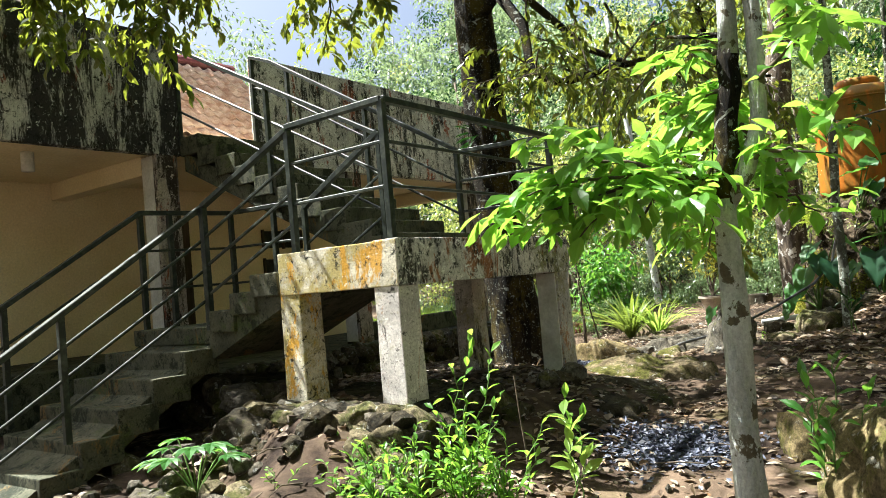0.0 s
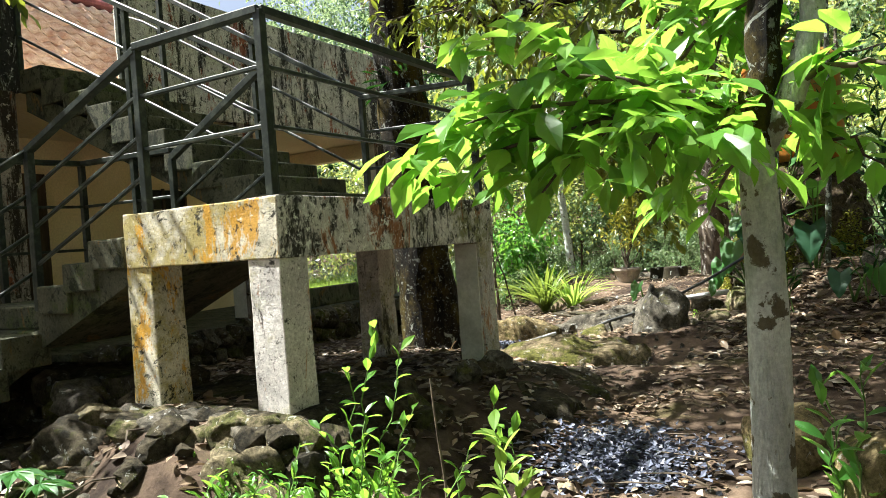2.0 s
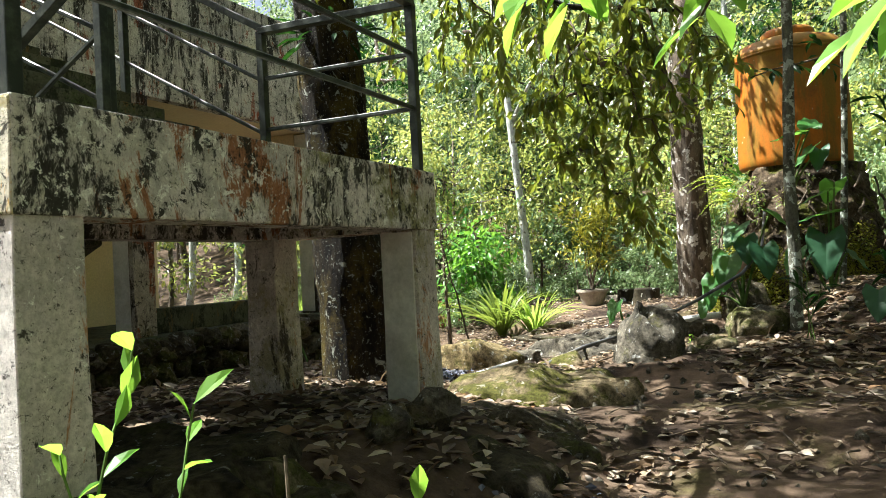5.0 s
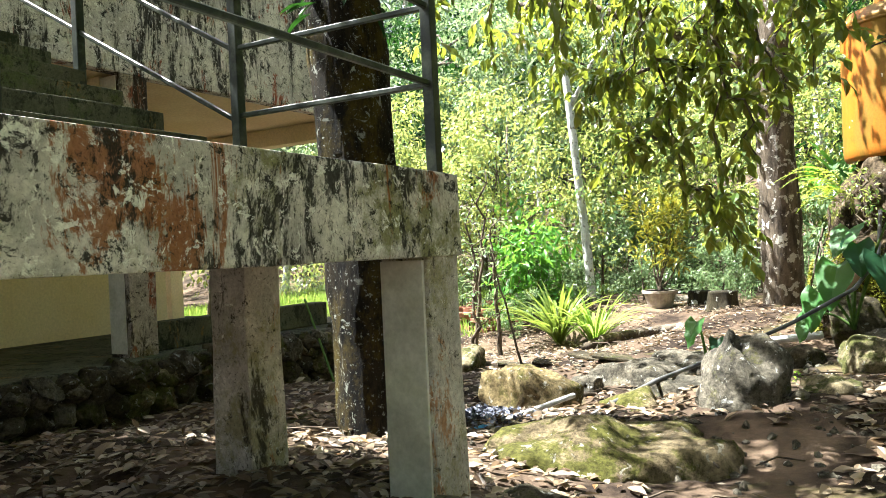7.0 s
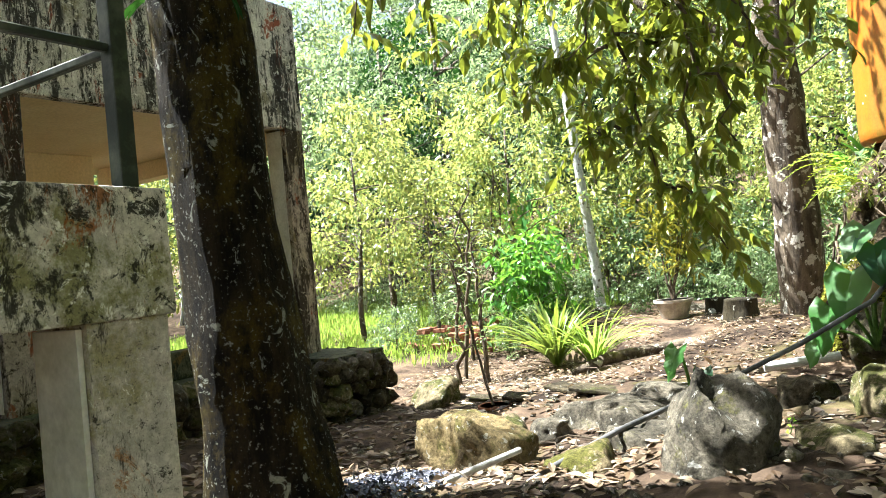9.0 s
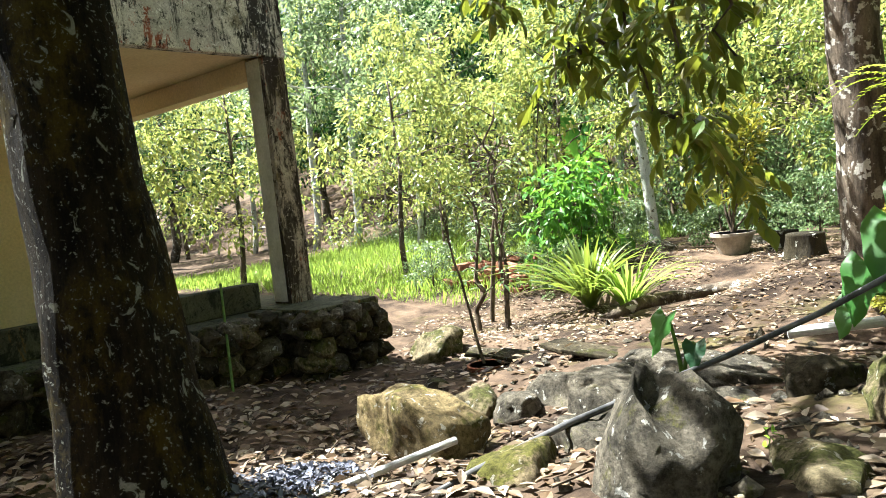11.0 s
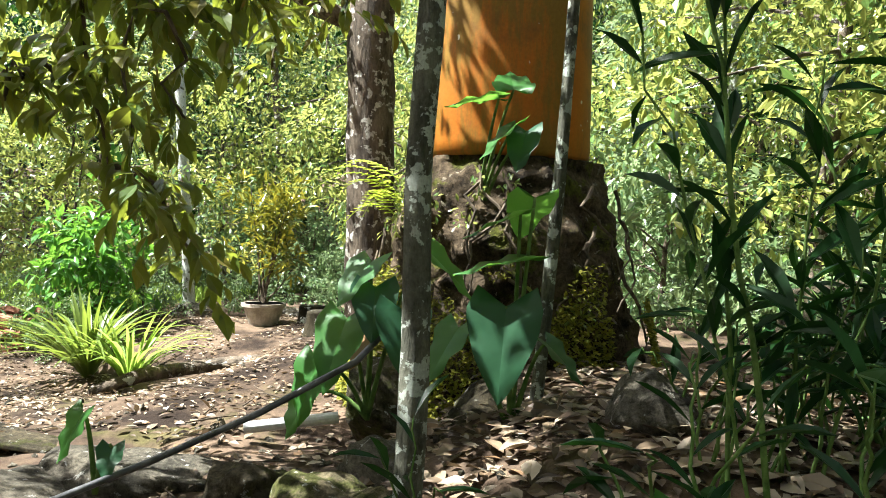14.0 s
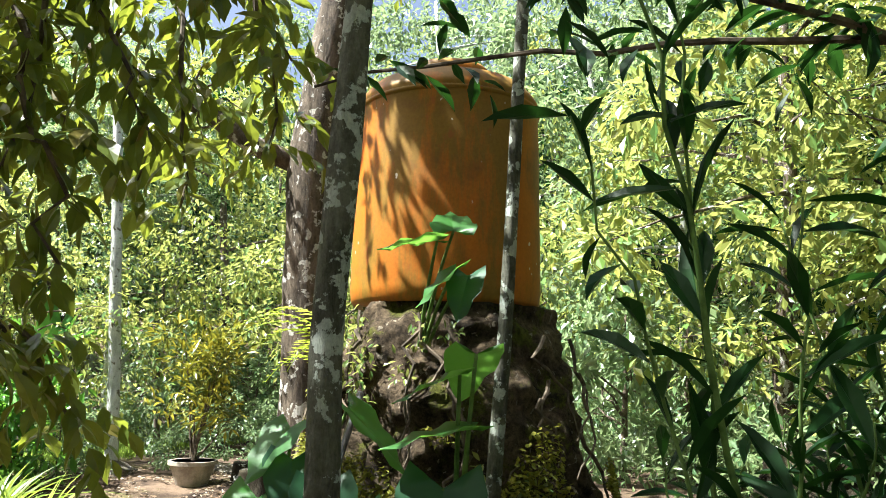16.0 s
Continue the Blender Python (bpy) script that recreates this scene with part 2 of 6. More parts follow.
CONCRETE = material("platform concrete", stained_concrete((0.80, 0.76, 0.69), (0.025, 0.025, 0.022), (0.22, 0.22, 0.07), (0.30, 0.11, 0.03), 0.565, 0.47, 0.545, 0.535, 0.5))
POSTCON = material("post concrete", stained_concrete((0.80, 0.75, 0.70), (0.05, 0.045, 0.04), (0.36, 0.33, 0.18), (0.46, 0.24, 0.12), 0.60, 0.415, 0.565, 0.53, 0.25, 0.40))
OCHRE = material("ochre stained concrete", stained_concrete((0.74, 0.69, 0.55), (0.04, 0.038, 0.028), (0.42, 0.34, 0.10), (0.62, 0.33, 0.03), 0.60, 0.385, 0.53, 0.46))
PANEL = material("parapet concrete", stained_concrete((0.82, 0.80, 0.77), (0.02, 0.02, 0.022), (0.22, 0.20, 0.13), (0.30, 0.065, 0.02), 0.575, 0.475, 0.565, 0.58, 0.2))
PANEL_BLACK = material("blackened parapet concrete", stained_concrete((0.60, 0.60, 0.58), (0.014, 0.014, 0.016), (0.12, 0.12, 0.07), (0.22, 0.06, 0.03), 0.595, 0.52, 0.60, 0.57, 0.22))
COLUMNCON = material("stained column concrete", stained_concrete((0.50, 0.44, 0.38), (0.03, 0.024, 0.02), (0.16, 0.13, 0.06), (0.24, 0.07, 0.03), 0.585, 0.50, 0.555, 0.56, 0.2))
# base tone lowered to stand in for shade missing on the stairs
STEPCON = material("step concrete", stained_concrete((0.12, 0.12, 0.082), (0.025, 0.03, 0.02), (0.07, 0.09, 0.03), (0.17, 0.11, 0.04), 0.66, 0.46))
CREAM = material("cream paint", two_tone((0.80, 0.66, 0.41), (0.88, 0.76, 0.53), 1.3, 0.35, 0.65, 0.1, 0.005))
WHITEWASH = material("white paint", two_tone((0.55, 0.54, 0.50), (0.78, 0.77, 0.73), 4.0, 0.35, 0.6, 0.2, 0.006))
IRON = material("painted iron", two_tone((0.012, 0.018, 0.014), (0.07, 0.08, 0.06), 14.0, 0.46, 0.72, 0.3, 0.004), 0.45, 0.0, 0.35)
TILE = material("clay roof tile", two_tone((0.52, 0.30, 0.21), (0.80, 0.62, 0.50), 5.0, 0.35, 0.62, 0.3, 0.01))
RIDGE = material("ridge tile", two_tone((0.20, 0.07, 0.08), (0.34, 0.12, 0.12), 4.0), 0.7)


def weathered_stone(a, b, lichen, moss, mossy=0.6):
    """Stone with grain, pits, pale lichen spots and moss patches."""
    def build(n):
        f, g = n.noise(3.2, 9, 0.75), n.noise(26, 8, 0.8)
        c = n.mix(n.ramp(f, (0.38, 0.0), (0.60, 1.0)), a, b)
        c = n.mix(n.ramp(n.noise(4.0, 7, 0.75), (mossy, 0.0), (mossy + 0.07, 0.85)), c, moss)
        c = n.mix(n.ramp(n.noise(17, 4, 0.6, distort=0.5), (0.63, 0.0), (0.65, 0.9)), c, lichen)
        c = n.mix(0.8, c, n.ramp(g, (0.38, 0.1), (0.60, 1.0)), "MULTIPLY")
        n.color(c)
        n.bump(n.maths("ADD", n.maths("MULTIPLY", g, 0.6), f), 1.0, 0.05)
    return build


ROCK = material("boulder stone", weathered_stone((0.065, 0.06, 0.048), (0.22, 0.195, 0.15), (0.5, 0.5, 0.46), (0.14, 0.14, 0.04), 0.58), 0.9)
MOSSROCK = material("mossy stone", weathered_stone((0.12, 0.10, 0.06), (0.30, 0.25, 0.15), (0.42, 0.42, 0.36), (0.075, 0.085, 0.018), 0.465), 0.9)
OCHREROCK = material("ochre lichened stone", weathered_stone((0.11, 0.085, 0.045), (0.36, 0.28, 0.14), (0.5, 0.48, 0.40), (0.13, 0.125, 0.03), 0.52), 0.9)
MOSSBED = material("moss bed", weathered_stone((0.13, 0.10, 0.06), (0.30, 0.24, 0.14), (0.38, 0.36, 0.29), (0.10, 0.105, 0.016), 0.46), 0.95)
# near-black tones also hold the deep shade under landing and stairs
DARKROCK = material("dark stone", weathered_stone((0.022, 0.02, 0.014), (0.115, 0.095, 0.06), (0.30, 0.30, 0.27), (0.06, 0.065, 0.016), 0.53), 0.9)
BARK_DARK = material("dark bark", bark((0.008, 0.007, 0.006), (0.05, 0.042, 0.024), (0.50, 0.52, 0.46), 0.61, 5.5))
BARK_BIG = material("mossy dark bark", mossy_bark((0.006, 0.005, 0.004), (0.04, 0.03, 0.016), (0.11, 0.082, 0.014), (0.42, 0.44, 0.38)), 0.9)
BARK_PALE = material("pale bark", bark((0.44, 0.46, 0.42), (0.76, 0.78, 0.74), (0.15, 0.13, 0.085), 0.575, 9.0))
BARK_GREY = material("grey bark", bark((0.05, 0.04, 0.03), (0.20, 0.16, 0.12), (0.55, 0.53, 0.48), 0.57, 8.0))
BARK_THIN = material("lichened bark", bark((0.07, 0.072, 0.055), (0.22, 0.22, 0.17), (0.55, 0.60, 0.53), 0.535, 11.0))
TWIG = material("twig bark", two_tone((0.05, 0.04, 0.03), (0.14, 0.11, 0.08), 12.0))
GREENSTEM = material("green stem", two_tone((0.07, 0.13, 0.03), (0.14, 0.22, 0.06), 12.0))
LEAF_BRIGHT = material("young leaf", leafy([(0.05, 0.14, 0.02), (0.10, 0.24, 0.03), (0.16, 0.30, 0.05)], (0.35, 0.62, 0.06), 0.35, 0.5))
LEAF_BUSH = material("bush leaf", leafy([(0.015, 0.06, 0.012), (0.04, 0.13, 0.02), (0.10, 0.26, 0.04), (0.02, 0.075, 0.014)], (0.30, 0.60, 0.06), 0.3, 0.3))
LEAF_OLIVE = material("durian leaf", leafy([(0.02, 0.045, 0.01), (0.05, 0.09, 0.016), (0.09, 0.12, 0.02), (0.11, 0.085, 0.02)], (0.40, 0.46, 0.045), 0.3, 0.34, False, 0.3))
# near-black greens: the deep shade among ginger and branches is put into the colour
LEAF_SHADED = material("shaded leaf", leafy([(0.004, 0.014, 0.005), (0.009, 0.03, 0.009), (0.022, 0.062, 0.018)], (0.07, 0.22, 0.025), 0.35, 0.14, False, 0.12))
LEAF_WOOD = material("forest leaf", leafy([(0.028, 0.07, 0.028), (0.085, 0.16, 0.06), (0.20, 0.26, 0.125), (0.045, 0.095, 0.045)], (0.41, 0.53, 0.24), 0.27, 0.30, True, 0.55))
LEAF_GOLD = material("sunlit leaf", leafy([(0.035, 0.10, 0.028), (0.12, 0.22, 0.055), (0.33, 0.33, 0.085), (0.07, 0.13, 0.04)], (0.55, 0.58, 0.15), 0.27, 0.33, True, 0.55))
LEAF_YELLOW = material("croton leaf", leafy([(0.012, 0.035, 0.008), (0.03, 0.06, 0.012), (0.42, 0.36, 0.03), (0.02, 0.05, 0.01), (0.22, 0.22, 0.02)], (0.45, 0.42, 0.04), 0.3, 0.2))
LEAF_DRY = material("dry leaf", leafy([(0.04, 0.025, 0.016), (0.13, 0.085, 0.05), (0.27, 0.21, 0.14), (0.07, 0.045, 0.028), (0.40, 0.34, 0.26), (0.16, 0.085, 0.035)], (0.3, 0.2, 0.1), 0.5, 0.12))
GRASS = material("grass", leafy([(0.08, 0.16, 0.02), (0.16, 0.28, 0.04), (0.22, 0.32, 0.06)], (0.45, 0.6, 0.1), 0.5, 0.45))


def soil(n):
    f = n.noise(1.3, 7, 0.68)
    g = n.noise(16, 6, 0.75)
    c = n.mix(n.ramp(f, (0.40, 0.0), (0.62, 1.0)), (0.02, 0.013, 0.009), (0.15, 0.105, 0.072))
    c = n.mix(n.ramp(n.noise(0.9, 6, 0.7), (0.56, 0.0), (0.66, 0.5)), c, (0.10, 0.10, 0.025))
    c = n.mix(0.6, c, n.ramp(g, (0.3, 0.3), (0.7, 1.0)), "MULTIPLY")
    n.color(c)
    n.bump(n.maths("ADD", f, n.maths("MULTIPLY", g, 0.5)), 0.9, 0.04)


SOIL = material("leafy soil", soil, 0.9)


def tank_skin(n):
    f = n.noise(1.6, 6, 0.65, stretch=(1, 1, 0.25))
    c = n.mix(n.ramp(f, (0.35, 0.0), (0.65, 1.0)), (0.46, 0.12, 0.008), (0.36, 0.13, 0.015))
    c = n.mix(n.ramp(n.noise(2.4, 7, 0.75, stretch=(1, 1, 0.2)), (0.44, 0.0), (0.54, 0.9)), c, (0.20, 0.12, 0.02))
    c = n.mix(n.ramp(n.noise(1.1, 5, 0.7), (0.54, 0.0), (0.64, 0.7)), c, (0.16, 0.07, 0.02))
    c = n.mix(0.4, c, n.ramp(n.noise(50, 5, 0.7), (0.3, 0.4), (0.7, 1.0)), "MULTIPLY")
    c = n.mix(n.ramp(n.noise(7, 6, 0.7, stretch=(1, 1, 0.5)), (0.60, 0.0), (0.66, 0.7)), c, (0.25, 0.08, 0.02))
    c = n.mix(n.ramp(n.noise(11, 3, 0.5), (0.72, 0.0), (0.74, 1.0)), c, (0.6, 0.55, 0.45))
    n.color(c)
    n.bump(n.noise(6, 3), 0.15, 0.01)


TANK = material("orange plastic", tank_skin, 0.5, 0.0, 0.18)


# ---- ground: one sheet, from the path to the wooded hills ----
LEVELS = [(3.0, -3.6, -.62), (2.2, -2.2, -.66), (4.5, -2, -.5), (1.6, 0, -.62), (1.4, 1.2, -.56), (1.5, 2.4, -.5), (2.2, 3.6, -.36), (0.4, 3.5, -.45), (-.6, -.1, -.04), (-.2, 1.2, -.12),
          (-1.2, 2.4, -.2), (-1.2, 3.8, -.42), (-1.4, 5.6, -.62), (-3.0, 7.2, -.66), (-.3, 6.6, -.45), (.6, 7.3, -.34), (1.2, 5.4, -.26), (2.5, 6.4, .12), (2.4, 7.5, .14), (4.5, 5.5, .35),
          (-4.1, 10, -.85), (-2.4, 10.2, -.76), (-2.1, 13.3, -.42), (-3.5, 13.9, -.42), (.5, 10, -.15), (2, 10, .1), (-3.5, -.3, -.35), (-2.6, -2, -.6), (-1.0, -.9, -.5), (.4, -.6, -.5), (-6, 3, -.2), (-7, 13, -.7), (-.6, 2.0, -.15), (-1.6, 2.2, -.22), (-2.4, 2.5, -.3), (-2.6, 1.4, -.28), (-3.4, 3.4, -.5)]
LEVEL_ARR = np.array(LEVELS)


def ground_z(x, y):
    x, y = np.asarray(x, float), np.asarray(y, float)
    d = (x[..., None] - LEVEL_ARR[:, 0]) ** 2 + (y[..., None] - LEVEL_ARR[:, 1]) ** 2
    w = 1 / (d + 0.12) ** 1.7
    z = (w * LEVEL_ARR[:, 2]).sum(-1) / w.sum(-1)
    far = np.sqrt((x + 1) ** 2 + (y - 5) ** 2)
    t = np.clip((far - 11) / 10, 0, 1)
    hill = np.clip(y - 21, 0, 90) * 0.34 + np.clip(x - 9, 0, 60) * 0.38
    wild = -0.6 + hill + 0.25 * np.sin(x * 0.31) * np.cos(y * 0.27)
    z = z * (1 - t) + wild * t
    far_cap = np.clip((far - 120) / 120, 0, 1)
    return z * (1 - far_cap) + far_cap * np.minimum(z, 25)


def axis(points):
    out = [points[0][0]]
    for a0, b0, st in points:
        out += list(np.arange(a0, b0, st)[1 if out[-1] == a0 else 0:])
    return np.array(out + [points[-1][1]])


def ground_mesh():
    xs = axis([(-600, -60, 60), (-60, -12, 4), (-12, -5, 0.5), (-5, 5, 0.08), (5, 12, 0.5), (12, 60, 4), (60, 600, 60)])
    ys = axis([(-600, -60, 60), (-60, -8, 4), (-8, -5, 0.5), (-5, 14, 0.08), (14, 22, 0.4), (22, 90, 3), (90, 600, 60)])
    gx, gy = np.meshgrid(xs, ys)
    gz = ground_z(gx, gy)
    near = (np.abs(gx) < 6) & (gy > -5.2) & (gy < 15)
    flat = gz.reshape(-1)
    for i in np.flatnonzero(near.reshape(-1)):
        q = Vector((gx.flat[i], gy.flat[i], 0))
        flat[i] += 0.05 * noise.noise(q * 1.7) + 0.025 * noise.noise(q * 5.0) + 0.012 * noise.noise(q * 13.0)
    v = np.stack([gx.reshape(-1), gy.reshape(-1), flat], 1)
    w, h = len(xs), len(ys)
    i = (np.arange(h - 1)[:, None] * w + np.arange(w - 1)[None, :]).reshape(-1)
    return v, np.stack([i, i + 1, i + w + 1, i + w], 1)


solid("ground", ground_mesh(), SOIL, "brown earth path strewn with dry leaves and moss", "ground", kind="structure", smooth=True)


# ---- landing on four posts ----
PX0, PX1, PY0, PY1, PTOP, PBEAM = -1.10, 0.01, 0.0, 2.35, 1.0, 0.70
landing = thing("stair_landing", (-.5, 1.1, 0), "weathered concrete stair landing carried on four square posts", "landing")
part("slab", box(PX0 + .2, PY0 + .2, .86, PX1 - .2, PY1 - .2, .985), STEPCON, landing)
for x0, y0, x1, y1, mat in ((PX0, PY0, PX1 - .004, PY0 + .2, OCHRE), (PX0, PY1 - .2, PX1 - .004, PY1, CONCRETE), (PX1 - .2, PY0 + .003, PX1, PY1 - .003, CONCRETE), (PX0, PY0 + .2, PX0 + .2, PY1 - .2, CONCRETE)):
    part("beam", box(x0, y0, PBEAM, x1, y1, PTOP if mat is OCHRE or x1 < PX1 else PTOP + .004, 0.007, 6, 0.005), mat, landing)
for x0, y0, zb, mat in ((PX0 - .01, PY0 + .006, -.12, OCHRE), (PX1 - .215, PY0 + .006, -.12, POSTCON), (PX1 - .215, PY1 - .225, -.32, POSTCON), (PX0, PY1 - .225, -.4, POSTCON)):
    shaft = box(x0, y0, zb, x0 + .205, y0 + .205, PBEAM + .004, 0.008, 5, 0.005)
    for v in shaft.verts:
        spread = 1 + .10 * max(0.0, .45 - v.co.z)
        v.co.x = x0 + .1 + (v.co.x - x0 - .1) * spread
        v.co.y = y0 + .1 + (v.co.y - y0 - .1) * spread
    part("post", shaft, mat, landing)
part("painted_face", box(PX1 - .208, PY1 - .2405, -.16, PX1 - .03, PY1 - .226, PBEAM - .01, 0.002), WHITEWASH, landing, "flaking white painted face")

# ---- the stairs ----
FX0, FX1 = -3.15, -2.0          # first flight, climbing along +y
RISE, GOING = 0.168, 0.281
lower = thing("lower_staircase", (-2.6, -1.2, -.4), "mossy concrete staircase flight with worn treads", "staircase")
for k in range(8):
    z = 0.51 - RISE * k
    y1 = 0.08 - GOING * (k - 1) if k else 1.2
    y0 = 0.08 - GOING * k
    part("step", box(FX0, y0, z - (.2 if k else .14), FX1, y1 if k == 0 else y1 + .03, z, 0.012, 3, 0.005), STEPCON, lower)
sb = bmesh.new()
pr = [(0.1, .37), (0.1, .20), (0.1 - GOING * 7.6, .51 - RISE * 8.3 - .15), (0.1 - GOING * 7.6, .51 - RISE * 8.3 + .1)]
rows2 = [[sb.verts.new((x, y, z)) for y, z in pr] for x in (FX0 + .04, FX1 - .04)]
sb.faces.new(rows2[0]), sb.faces.new(rows2[1][::-1])
for i in range(4):
    sb.faces.new((rows2[0][i], rows2[1][i], rows2[1][(i + 1) % 4], rows2[0][(i + 1) % 4]))
bmesh.ops.recalc_face_normals(sb, faces=sb.faces)
part("stringer", sb, STEPCON, lower)

middle = thing("middle_staircase", (-1.5, .6, .5), "short mossy concrete flight up to the landing", "staircase")
for k in range(1, 4):
    z = 0.51 + 0.1225 * k
    x0 = -2.0 + 0.26 * (k - 1) + .03
    part("step", box(x0, 0.02, z - .17, x0 + .30, 1.12, z, 0.012, 3, 0.005), STEPCON, middle)


def slope_block(x0, z0, x1, z1, y0, y1, deep):
    bm = bmesh.new()
    pts = [(x0, z0), (x1, z1), (x1, z1 - deep), (x0, z0 - deep)]
    rr = [[bm.verts.new((x, y, z)) for x, z in pts] for y in (y0, y1)]
    bm.faces.new(rr[0]), bm.faces.new(rr[1][::-1])
    for i in range(4):
        bm.faces.new((rr[0][i], rr[1][i], rr[1][(i + 1) % 4], rr[0][(i + 1) % 4]))
    bmesh.ops.recalc_face_normals(bm, faces=bm.faces)
    return bm


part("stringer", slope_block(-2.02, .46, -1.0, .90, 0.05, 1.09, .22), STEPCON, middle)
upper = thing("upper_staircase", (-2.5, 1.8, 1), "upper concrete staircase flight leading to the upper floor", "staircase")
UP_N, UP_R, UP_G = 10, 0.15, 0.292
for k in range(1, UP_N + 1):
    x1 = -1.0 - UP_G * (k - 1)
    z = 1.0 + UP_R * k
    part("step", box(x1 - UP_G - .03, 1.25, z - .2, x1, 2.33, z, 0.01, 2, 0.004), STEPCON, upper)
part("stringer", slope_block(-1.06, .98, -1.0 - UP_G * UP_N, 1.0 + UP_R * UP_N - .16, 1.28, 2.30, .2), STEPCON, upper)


# ---- railings of flat iron bar ----
def bar(a0, b0, w=0.045, h=0.028):
    """A flat bar between two places."""
    a0, b0 = Vector(a0), Vector(b0)
    d = b0 - a0
    bm = bmesh.new()
    bmesh.ops.create_cube(bm, size=1)
    q = d.to_track_quat("X", "Z")
    bmesh.ops.transform(bm, matrix=Matrix.LocRotScale((a0 + b0) / 2, q, (d.length + .01, w, h)), verts=bm.verts)
    bmesh.ops.bevel(bm, geom=bm.edges, offset=0.004, segments=1, affect="EDGES")
    return bm


def railing(name, label, line, post_at, fractions=(0.30, 0.62), top=(0.055, 0.04), low=(0.022, 0.022), post=0.045):
    """line: (x, y, foot height, rail height) along it; posts stand at the numbers in post_at."""
    root = thing(name, (line[0][0], line[0][1], line[0][2]), label, "railing", "railings of the staircase")
    for i in range(len(line) - 1):
        (x0, y0, f0, r0), (x1, y1, f1, r1) = line[i], line[i + 1]
        part("handrail", bar((x0, y0, r0), (x1, y1, r1), *top), IRON, root)
        for q in fractions:
            part("rail", bar((x0, y0, r0 + (f0 - r0) * q), (x1, y1, r1 + (f1 - r1) * q), *low), IRON, root)
    for i in post_at:
        k = min(int(i), len(line) - 2)
        t = i - k
        x, y, f, r = [line[k][j] + (line[k + 1][j] - line[k][j]) * t for j in range(4)]
        part("post", box(x - post / 2, y - post / 2, f - .03, x + post / 2, y + post / 2, r, 0.004), IRON, root)
    return root


i_ = 0.05
railing("stair_railing", "dark green iron railing along the outer edge of the stairs", [(-2.04, -2.2, -.72, .0), (-2.04, .08, .51, 1.47)], [0.0, 0.48, 1.0], (0.27, 0.52, 0.77))
railing("stair_railing", "dark green iron railing beside the short flight", [(-2.0, .06, .55, 1.47), (-1 + i_, i_, 1.0, 1.88)], [0.0], (0.27, 0.52, 0.77))
railing("landing_railing", "dark green iron railing round the landing", [(-1 + i_, i_, 1.0, 1.90), (-i_, i_, 1.0, 1.91), (-i_, 2.33 - i_, 1.0, 1.90), (-1.04, 2.33 - i_, 1.0, 1.93)], [0, 1, 2, 3])
railing("stair_railing", "dark iron railing on the building side of the flight", [(-3.12, -2.2, -.7, .05), (-3.12, .2, .51, 1.56), (-3.12, 1.2, .51, 1.58), (-2.05, 1.2, .51, 1.56)], [0.5, 1, 1.3, 2, 2.6], (0.33, 0.66))
railing("stair_railing", "dark iron railing between the two flights", [(-2.05, 1.2, .51, 1.50), (-1.08, 1.2, 1.0, 2.02)], [0, 1], (0.35, 0.7), (0.05, 0.05))
railing("stair_railing", "dark iron railing on the inner edge of the upper flight", [(-1.1, 1.25, 1.0, 2.0), (-3.95, 1.27, 2.45, 3.50)], [0, 0.5, 1.0], (0.33, 0.66))
railing("stair_railing", "dark iron railing on the outer edge of the upper flight", [(-1.04, 2.3, 1.0, 1.95), (-3.6, 2.32, 2.35, 3.46), (-3.95, 2.32, 2.5, 3.60)], [0.45, 0.9, 2], (0.33, 0.66))

# ---- the building: upper gallery on columns ----
FX = -3.95
PB0, PB1 = 2.31, 3.62
for nm, y0, y1 in (("parapet_left", -1.7, 1.27), ("parapet_right", 2.36, 7.05)):
    solid(nm, box(FX - .12, y0, PB0, FX, y1, PB1, 0.012, 6, 0.006), PANEL_BLACK if nm == "parapet_left" else PANEL, "black-stained concrete parapet of the upper gallery", "parapet", kind="structure")
solid("floor_upper", box(-7.4, -1.7, 2.33, FX - .125, 7.0, 2.5, 0.005), CREAM, "cream painted concrete slab of the upper floor", "slab", kind="structure")
for nm, y0, y1 in (("beam_1", .95, 1.17), ("beam_2", 3.86, 4.08), ("beam_3", 6.78, 6.98)):
    solid(nm, box(-7.3, y0, 2.12, FX - .28, y1, 2.329, 0.01), CREAM, "cream painted concrete beam under the slab", "beam", kind="structure")
for y0, mat, lab in ((.95, COLUMNCON, "stained column with whitewashed side"), (3.86, COLUMNCON, "rust-stained concrete column"), (6.78, COLUMNCON, "dark-stained concrete column standing on the stone wall")):
    col = thing("column", (FX - .12, y0 + .12, -.05), lab, "column", "columns of the gallery")
    part("shaft", box(FX - .27, y0, -.05, FX - .003, y0 + .26, PB0, 0.012, 5, 0.005), mat, col)
    part("painted_face", box(FX - .26, y0 - .008, 0, FX - .06, y0 - .001, PB0 - .01, 0.002), WHITEWASH, col, "flaking white painted face")
solid("wall_back", box(-6.4, -1.7, -.4, -6.2, 6.05, 2.329, 0.01), CREAM, "cream painted rendered wall under the gallery", "wall", kind="structure")
solid("terrace", box(-7.6, 1.4, -1.0, -3.75, 6.6, -.03, 0.02), STEPCON, "concrete terrace floor under the gallery", "terrace", kind="structure")
for nm, y0, y1 in (("wall_terrace_edge", 4.2, 6.55),):
    solid(nm, box(-4.3, y0, -.03, -4.12, y1, .22, 0.015, 3, 0.004), STEPCON, "low grey concrete kerb wall of the terrace", "wall", kind="structure")
solid("floor_ground", box(-7.6, -1.7, -1.0, -4.3, 1.39, .18, 0.02), STEPCON, "concrete floor before the cream wall", "floor", kind="structure")
